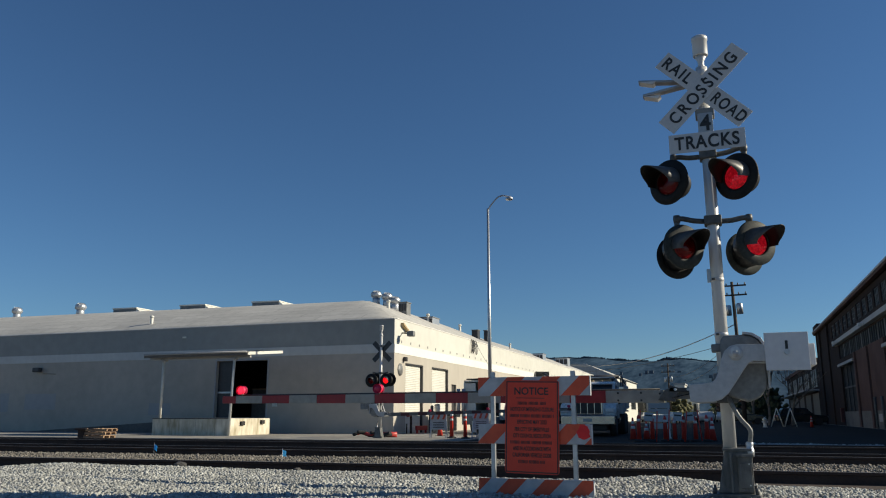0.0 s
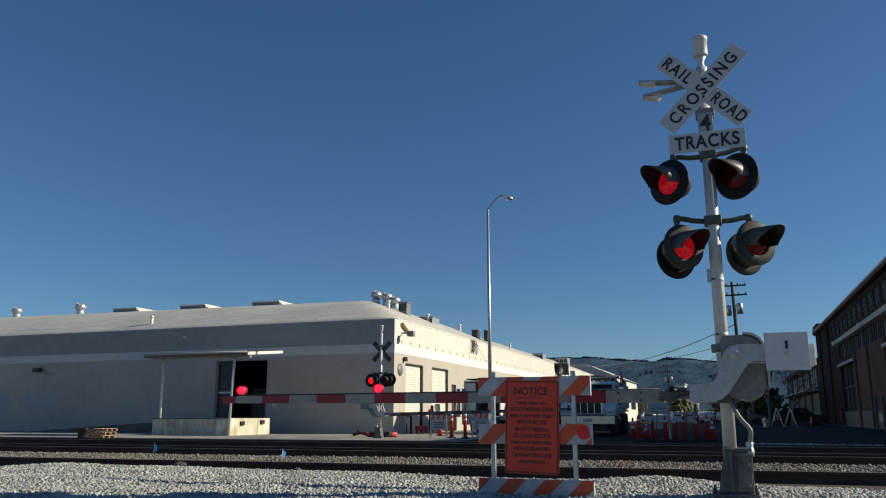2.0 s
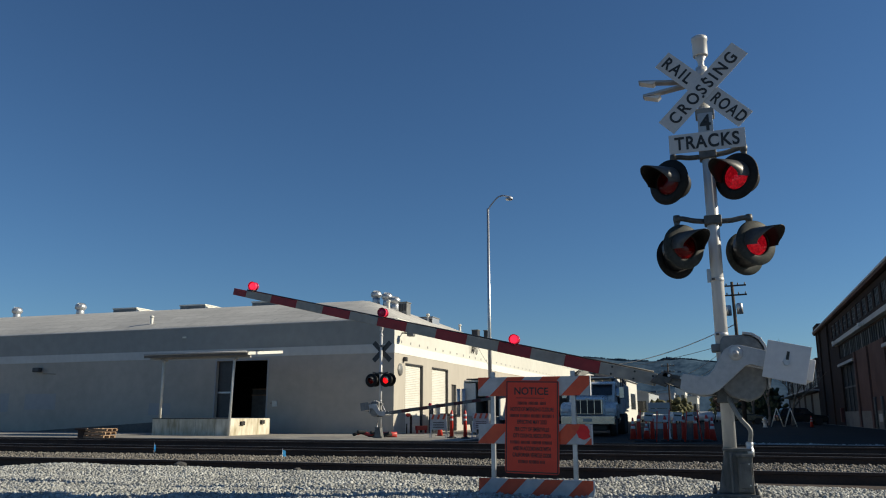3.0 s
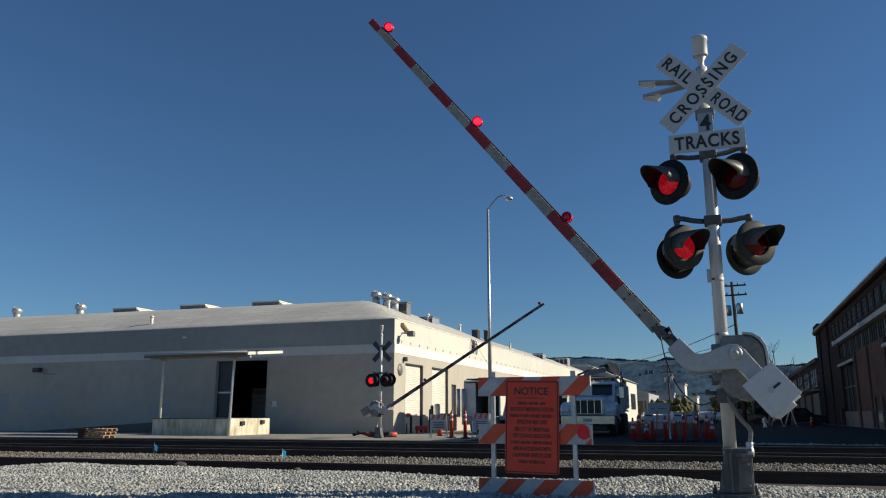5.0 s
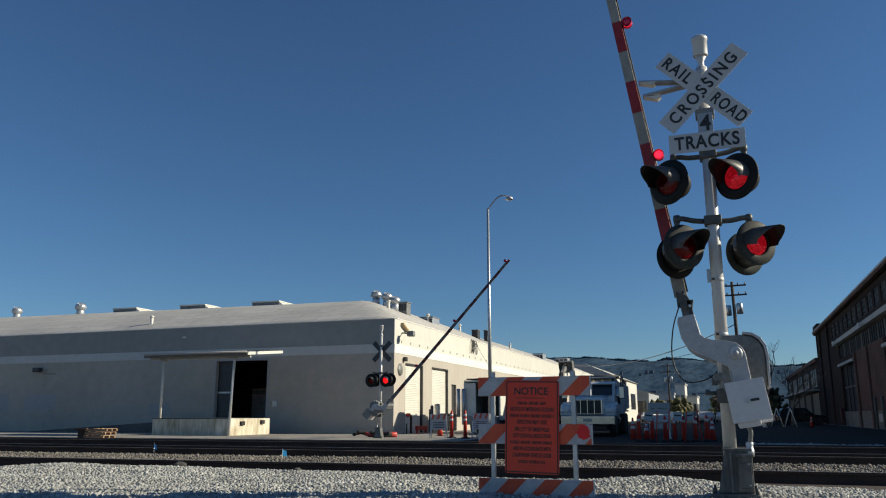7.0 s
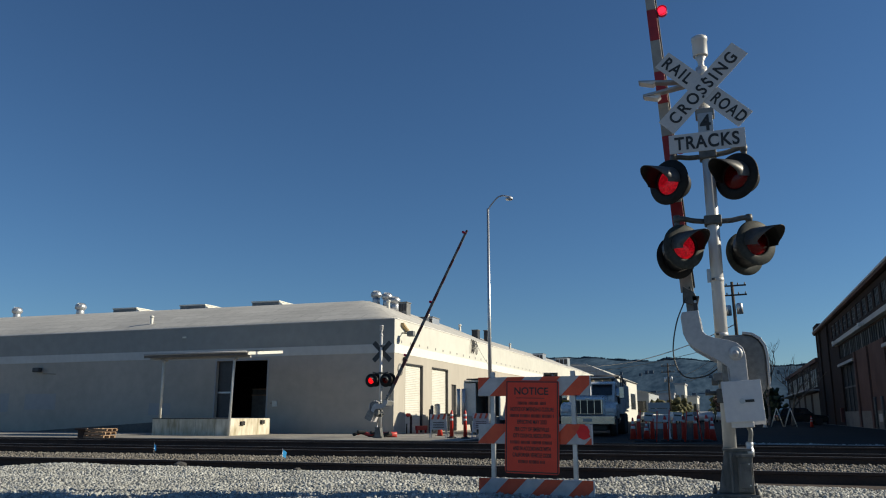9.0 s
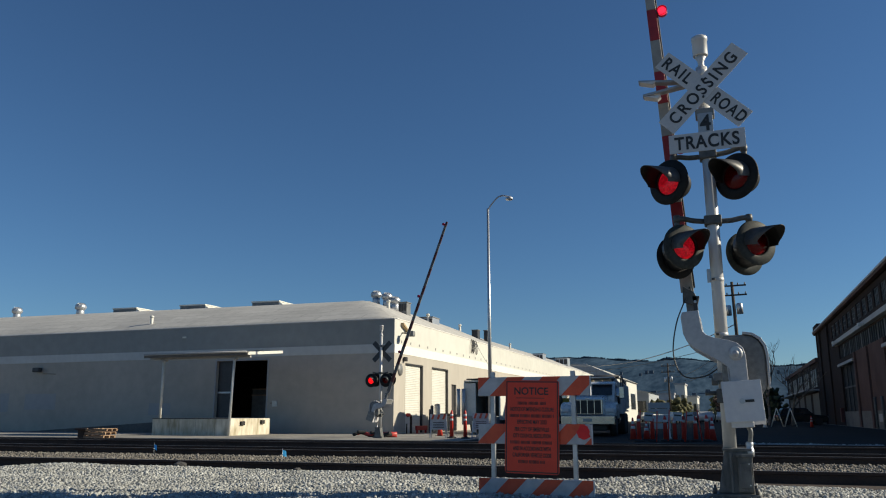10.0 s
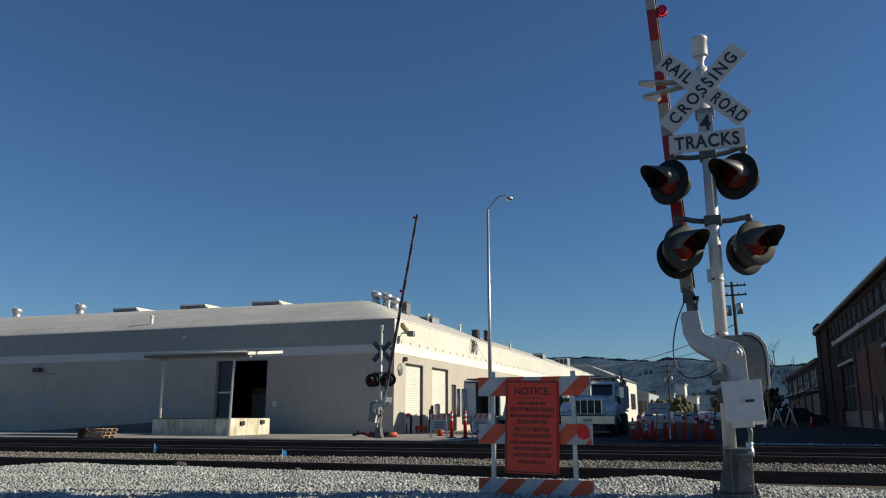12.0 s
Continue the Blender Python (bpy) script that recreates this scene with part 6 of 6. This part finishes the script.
# ---- poles, wires, trees ----
def build_utility_pole(at, h, arms, transformer=True):
    top = thing("utility_pole", at, "wooden utility pole with crossarms and transformer", "utility pole", "utility poles")
    part("pole", rod(B(), (0, 0, -0.2), (0, 0, h), 0.2, 0.13, n=12), M_POLEWOOD, top)
    for z in arms:
        part("crossarm", box(B(), -1.2, 1.2, -0.2, -0.08, z - 0.07, z + 0.07, 0.01), M_POLEWOOD, top)
        for x in (-1.1, -0.5, 0.5, 1.1):
            part("insulator", lathe(B(), [(0.05, 0), (0.07, 0.1), (0.03, 0.2)], pose(x, -0.14, z + 0.07), 8), M_CASTDARK, top)
    if transformer:
        part("transformer", lathe(B(), [(0.0, 0), (0.28, 0.02), (0.28, 0.9), (0.2, 1.0), (0.0, 1.02)], pose(0.48, 0, arms[-1] - 1.75), 16), M_GALV, top, "grey transformer can")
        part("transformer", lathe(B(), [(0.0, 0), (0.26, 0.02), (0.26, 0.85), (0.2, 0.95), (0.0, 0.97)], pose(-0.5, 0, arms[-1] - 1.85), 16), M_GALV, top, "grey transformer can")


build_utility_pole(pose(1.1, 75.0, 0, 0, -1.0, 0), 13.0, (12.62, 11.75))
build_utility_pole(pose(-10.5, 150.0, 0), 10.4, (9.9, 8.8))


def cable(name, p, q, sag, r, material, label):
    p, q = Vector(p), Vector(q)
    pts = [p.lerp(q, k / 16) - Vector((0, 0, sag * 4 * (k / 16) * (1 - k / 16))) for k in range(17)]
    tagged(new(name, mesh_of(name, tube(B(), pts, r, 5), material)), label, "cable", "overhead cables")


cable("overhead_cable", (1.1, 75, 9.2), (-24.0, 110, 8.6), 2.0, 0.045, M_BEAM, "pale overhead cable sagging over the street")
cable("overhead_cable", (1.1, 75, 8.0), (-10.5, 150, 8.0), 1.2, 0.03, M_BLACK, "dark overhead cable along the street")
cable("overhead_cable", (1.1, 75, 7.2), (-10.5, 150, 7.0), 1.4, 0.03, M_BLACK, "dark overhead cable along the street")
cable("overhead_cable", (1.1, 75, 7.6), (-24.0, 118, 7.4), 0.8, 0.025, M_BLACK, "thin dark cable over the street")
cable("overhead_cable", (-10.5, 150, 5.6), (-24.0, 170, 5.8), 0.5, 0.03, M_BLACK, "dark overhead cable beyond the pole")


def build_bare_tree(at, h, seed, spread=1.0):
    random.seed(seed)
    top = thing("bare_tree", at, "leafless street tree with thin forked twigs", "tree", "bare trees")
    trunk, limbs = B(), B()

    def grow(bm, p, way, length, r, level):
        pts = [p]
        for k in range(3):
            way = (way + Vector((random.uniform(-1, 1), random.uniform(-1, 1), random.uniform(-0.4, 0.7))) * 0.18).normalized()
            pts.append(pts[-1] + way * length / 3)
        for a, b, k in zip(pts, pts[1:], range(3)):
            rod(bm, a, b, r * (1 - 0.15 * k), r * (1 - 0.15 * (k + 1)), 7 if level < 2 else 4)
        if level < 5:
            for k in range(3 if level < 3 else 2):
                turn = Vector((random.uniform(-1, 1), random.uniform(-1, 1), random.uniform(-0.1, 0.9))) * spread
                grow(limbs, pts[-1 - (k > 1)], (way + turn * 0.75).normalized(), length * random.uniform(0.58, 0.8), r * 0.60, level + 1)

    grow(trunk, Vector((0, 0, -0.1)), Vector((0, 0, 1)), h * 0.34, h * 0.019, 0)
    part("trunk", trunk, M_BARK, top)
    part("crown", limbs, M_BARK, top, "thin bare branches")


build_bare_tree(pose(3.4, 84.0, 0), 8.6, 23, 1.15)
build_bare_tree(pose(5.7, 86.0, 0), 7.6, 9, 1.3)
build_bare_tree(pose(2.2, 97.0, 0), 8.6, 15)


def lumps(name, spots, material, label, category="trees"):
    """Uneven leafy clumps; each spot is x, y, z and size."""
    rng = np.random.default_rng(17)
    p = np.repeat(np.array(spots), 9, axis=0)
    s = p[:, 3]
    spread = rng.uniform(-1, 1, (len(p), 3)) * s[:, None] * (0.62, 0.5, 0.45)
    x, y, z = (p[:, :3] + spread).T
    return scatter(name, x, y, z, s * rng.uniform(0.16, 0.36, len(p)), material, label, category, rng)


random.seed(31)
spots = []
for k in range(1300):
    deg = random.uniform(-16, 9)
    a = radians(deg)
    top_ = ridge_height(deg)
    dense = noise.noise((deg * 0.9, 7, 0))
    if dense > -0.4:
        spots.append((3600 * math.sin(a), 3600 * math.cos(a), top_ + 3 * max(dense, 0), 5 + 11 * max(dense, 0) + 4 * random.random()))
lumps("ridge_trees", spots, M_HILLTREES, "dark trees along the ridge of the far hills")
spots = [(random.uniform(-4, 9), random.uniform(190, 240), random.uniform(1, 5.5), random.uniform(1.5, 3.2)) for _ in range(60)]
lumps("street_trees", spots, M_FOLIAGE, "dark leafy trees at the far end of the street")
spots = [(random.uniform(1.2, 5.5), random.uniform(100, 112), random.uniform(1.0, 4.0), random.uniform(0.7, 1.4)) for _ in range(50)]
lumps("hedge", spots, M_FOLIAGE, "dark evergreen shrubs beside the street", "shrubs")


spots = [(random.uniform(-13.5, -8.0), random.uniform(150, 172), random.uniform(1.6, 3.3), random.uniform(0.9, 1.8)) for _ in range(40)]
lumps("yellowing_trees", spots, M_YELLOWLEAF, "yellow-green street trees far down the street")
spots = [(random.uniform(-2.5, 2.0), random.uniform(150, 180), random.uniform(0.6, 4.2), random.uniform(0.8, 1.7)) for _ in range(60)]
lumps("brown_trees", spots, M_BROWNLEAF, "brown winter trees far down the street")


def far_houses():
    bm = B()
    rng = random.Random(5)
    for _ in range(34):
        deg, f = rng.uniform(-8, 6), rng.uniform(0.66, 0.85)
        a = radians(deg)
        t = (f - 0.62) / 0.38
        x, y, z = 3600 * f * math.sin(a), 3600 * f * math.cos(a), -5 + 250 * t ** 0.8
        w, h = rng.uniform(4, 9), rng.uniform(4, 8)
        box(bm, x - w, x + w, y - 5, y + 5, z - 4, z + h)
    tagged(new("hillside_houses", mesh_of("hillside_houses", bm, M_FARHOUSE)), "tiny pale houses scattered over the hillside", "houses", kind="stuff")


# house walls carry the same blue haze in their base colour
M_FARHOUSE = surface("haze_tinted_house_wall", (0.085, 0.105, 0.13), (0.14, 0.16, 0.185), 1.0, 0, 0.02, 0.2, 0.0, spec=0.0)
far_houses()


def build_far_building(at, w, d, h, material, label, windows=3, peak=0.0):
    top = thing("far_building", at, label, "building", "far buildings")
    part("wall", box(B(), -w, w, 0, d, -0.3, h), material, top)
    if peak:
        part("roof", slab(B(), [(-w - 0.3, h), (w + 0.3, h), (w * 0.2, h + peak), (-w * 0.2, h + peak)], -0.3, d + 0.3, "y"), M_ROOF, top, "low grey roof")
    else:
        part("roof", box(B(), -w - 0.2, w + 0.2, -0.2, d + 0.2, h, h + 0.35), M_BEAM, top)
    for k in range(windows):
        x = -w + 2 * w * (k + 0.5) / windows
        pane = part("window", box(B(), x - w / windows * 0.6, x + w / windows * 0.6, -0.06, -0.01, h * 0.3, h * 0.7), M_GLASSDARK, top)
        part("sill", box(B(), x - w / windows * 0.65, x + w / windows * 0.65, -0.14, -0.01, h * 0.26, h * 0.3), M_BEAM, pane)
    for k in range(windows):
        y = d * (k + 0.5) / windows
        part("side_window", box(B(), w + 0.01, w + 0.06, y - d / windows * 0.25, y + d / windows * 0.25, h * 0.3, h * 0.7), M_GLASSDARK, top)


build_far_building(pose(-22.0, 121.0, 0), 6.0, 26, 6.6, M_WALLCREAM, "cream warehouse with low grey roof down the street", 2, 2.2)
build_far_building(pose(-18.6, 152.0, 0), 4.2, 22, 5.2, M_TRUCKGREY, "low grey building down the street with dark windows", 3, 0.8)
build_far_building(pose(-14.6, 185.0, 0), 2.6, 20, 5.6, M_TRUCKGREY, "grey green shop building far down the street", 2)
build_far_building(pose(-10.9, 190.0, 0), 1.1, 10, 7.9, M_WALLCREAM, "narrow cream tower far down the street", 2)
build_far_building(pose(-9.0, 205.0, 0), 1.2, 14, 5.4, M_WALLCREAM, "cream shop front far down the street", 2)


# ---- trackside bits ----
FLAGS = []


def build_flag(at, turn):
    top = thing("marker_flag", at, "small blue marker flag on a wire between rails", "flag", "marker flags")
    part("wire", rod(B(), (0, 0, -0.35), (0, 0, 0.10), 0.004, n=6), M_GALV, top)
    cloth = B()
    rows_ = []
    for i in range(5):
        rows_.append([cloth.verts.new((0.004 + 0.022 * i, 0.012 * math.sin(i * 1.4), -0.065 + 0.13 * j - 0.01 * i)) for j in range(2)])
    for a, b in zip(rows_, rows_[1:]):
        cloth.faces.new((a[0], b[0], b[1], a[1])).smooth = True
    bmesh.ops.solidify(cloth, geom=cloth.faces[:], thickness=0.002)
    flag = part("flag", cloth, M_BLUEFLAG, top, "blue plastic flag")
    rng = random.Random(turn)
    MOVERS.append((flag, [(0.5 * k, pose(0, 0, 0, 0, rng.uniform(-15, 15), turn + rng.uniform(-30, 30))) for k in range(25)]))


build_flag(pose(-13.7, 16.3, 0.22), 10)
build_flag(pose(-9.25, 15.1, 0.20), 60)


def build_rock(at, s, seed, label):
    rng = random.Random(seed)
    bm = B()
    bmesh.ops.create_icosphere(bm, subdivisions=2, radius=s)
    for v in bm.verts:
        v.co = Vector((v.co.x * 1.3, v.co.y, v.co.z * 0.85)) * rng.uniform(0.82, 1.12)
    ob = new("rock", mesh_of("rock", bm, M_DARKSTONE))
    ob.matrix_basis = at
    tagged(ob, label, "rock", "loose rocks")


M_DARKSTONE = surface("dark_rock", (0.05, 0.048, 0.046), (0.10, 0.095, 0.09), 0.9, 0, 6, 25, 0.6)
build_rock(pose(-8.45, 10.7, 0.20, 0, 0, 10), 0.085, 3, "dark lump of rock lying on pale ballast")
build_rock(pose(-6.2, 10.55, 0.19, 0, 0, 40), 0.05, 4, "small dark lump of rock on pale ballast")


# ---- excavator working behind the barricade ----
def build_excavator():
    top = thing("excavator", pose(-9.3, 44.5, 0), "small yellow excavator working with its bucket raised", "excavator")
    for s in (-1, 1):
        part("crawler_track", slab(B(), [(-1.2, 0.25), (-1.0, 0.0), (1.0, 0.0), (1.2, 0.25), (1.0, 0.55), (-1.0, 0.55)], 0.85 * s - 0.2, 0.85 * s + 0.2, "y", 0.04), M_RUBBER, top)
    part("undercarriage", box(B(), -0.6, 0.6, -0.65, 0.65, 0.3, 0.7, 0.03), M_DARKMETAL, top)
    part("turntable", rod(B(), (0, 0, 0.7), (0, 0, 0.85), 0.55, n=20), M_DARKMETAL, top)
    upper = part("boom", slab(B(), [(0.5, 1.2), (0.75, 1.1), (1.6, 2.75), (1.9, 3.25), (1.75, 3.45), (1.35, 3.05)], -0.14, 0.14, "y", 0.02), M_CASTDARK, top, "grimy bent boom with stick and bucket")
    part("house", slab(B(), [(-1.3, 0.9), (0.75, 0.9), (0.75, 1.2), (0.2, 1.35), (-1.3, 1.7)], -0.8, 0.8, "y", 0.06), M_YELLOW, upper)
    part("cab_frame", box(B(), -0.4, 0.55, 0.15, 0.8, 1.3, 2.3, 0.05), M_GLASSDARK, upper)
    part("stick", slab(B(), [(1.55, 3.38), (1.75, 3.15), (2.85, 3.45), (2.95, 3.6), (2.7, 3.68)], -0.10, 0.10, "y", 0.02), M_CASTDARK, upper)
    part("hydraulic_ram", rod(B(), (1.2, 0, 3.25), (2.3, 0, 3.72), 0.06, n=10), M_BLACK, upper)
    part("bucket_link", rod(B(), (2.5, 0.0, 3.75), (3.0, 0.0, 3.85), 0.05, n=8), M_BLACK, upper)
    shell = [(2.85, 3.95), (3.15, 4.0), (3.45, 3.9), (3.58, 3.65), (3.5, 3.25), (3.42, 3.25), (3.46, 3.62), (3.36, 3.82), (3.12, 3.9), (2.95, 3.85)]
    part("bucket", slab(B(), shell, -0.42, 0.42, "y", 0.01), M_CASTDARK, upper, "worn steel bucket")
    for y in (-0.42, 0.40):
        part("bucket_cheek", slab(B(), [(2.9, 3.9), (3.4, 3.85), (3.5, 3.3), (3.05, 3.45)], y, y + 0.02, "y"), M_CASTDARK, upper)
    for k in range(5):
        part("bucket_tooth", box(B(), 3.42, 3.50, -0.40 + 0.19 * k, -0.33 + 0.19 * k, 3.08, 3.26, 0.01), M_GALV, upper)
    swing = EXC
    MOVERS.append((upper, [(t, pose(0, 0, 0, 0, tilt, a)) for t, a, tilt in swing]))


EXC = [(0, 117, 6), (1, 105, 1), (2, 96, -3), (2.5, 78, 1), (3, 54, -1), (4, 30, 1), (5, 24, 0), (5.5, 34, -2), (6, 50, -7), (6.5, 70, -10), (7, 90, -5), (8, 100, 1), (9, 108, 7), (9.5, 113, 10), (10, 119, 14), (12, 122, 16)]
build_excavator()


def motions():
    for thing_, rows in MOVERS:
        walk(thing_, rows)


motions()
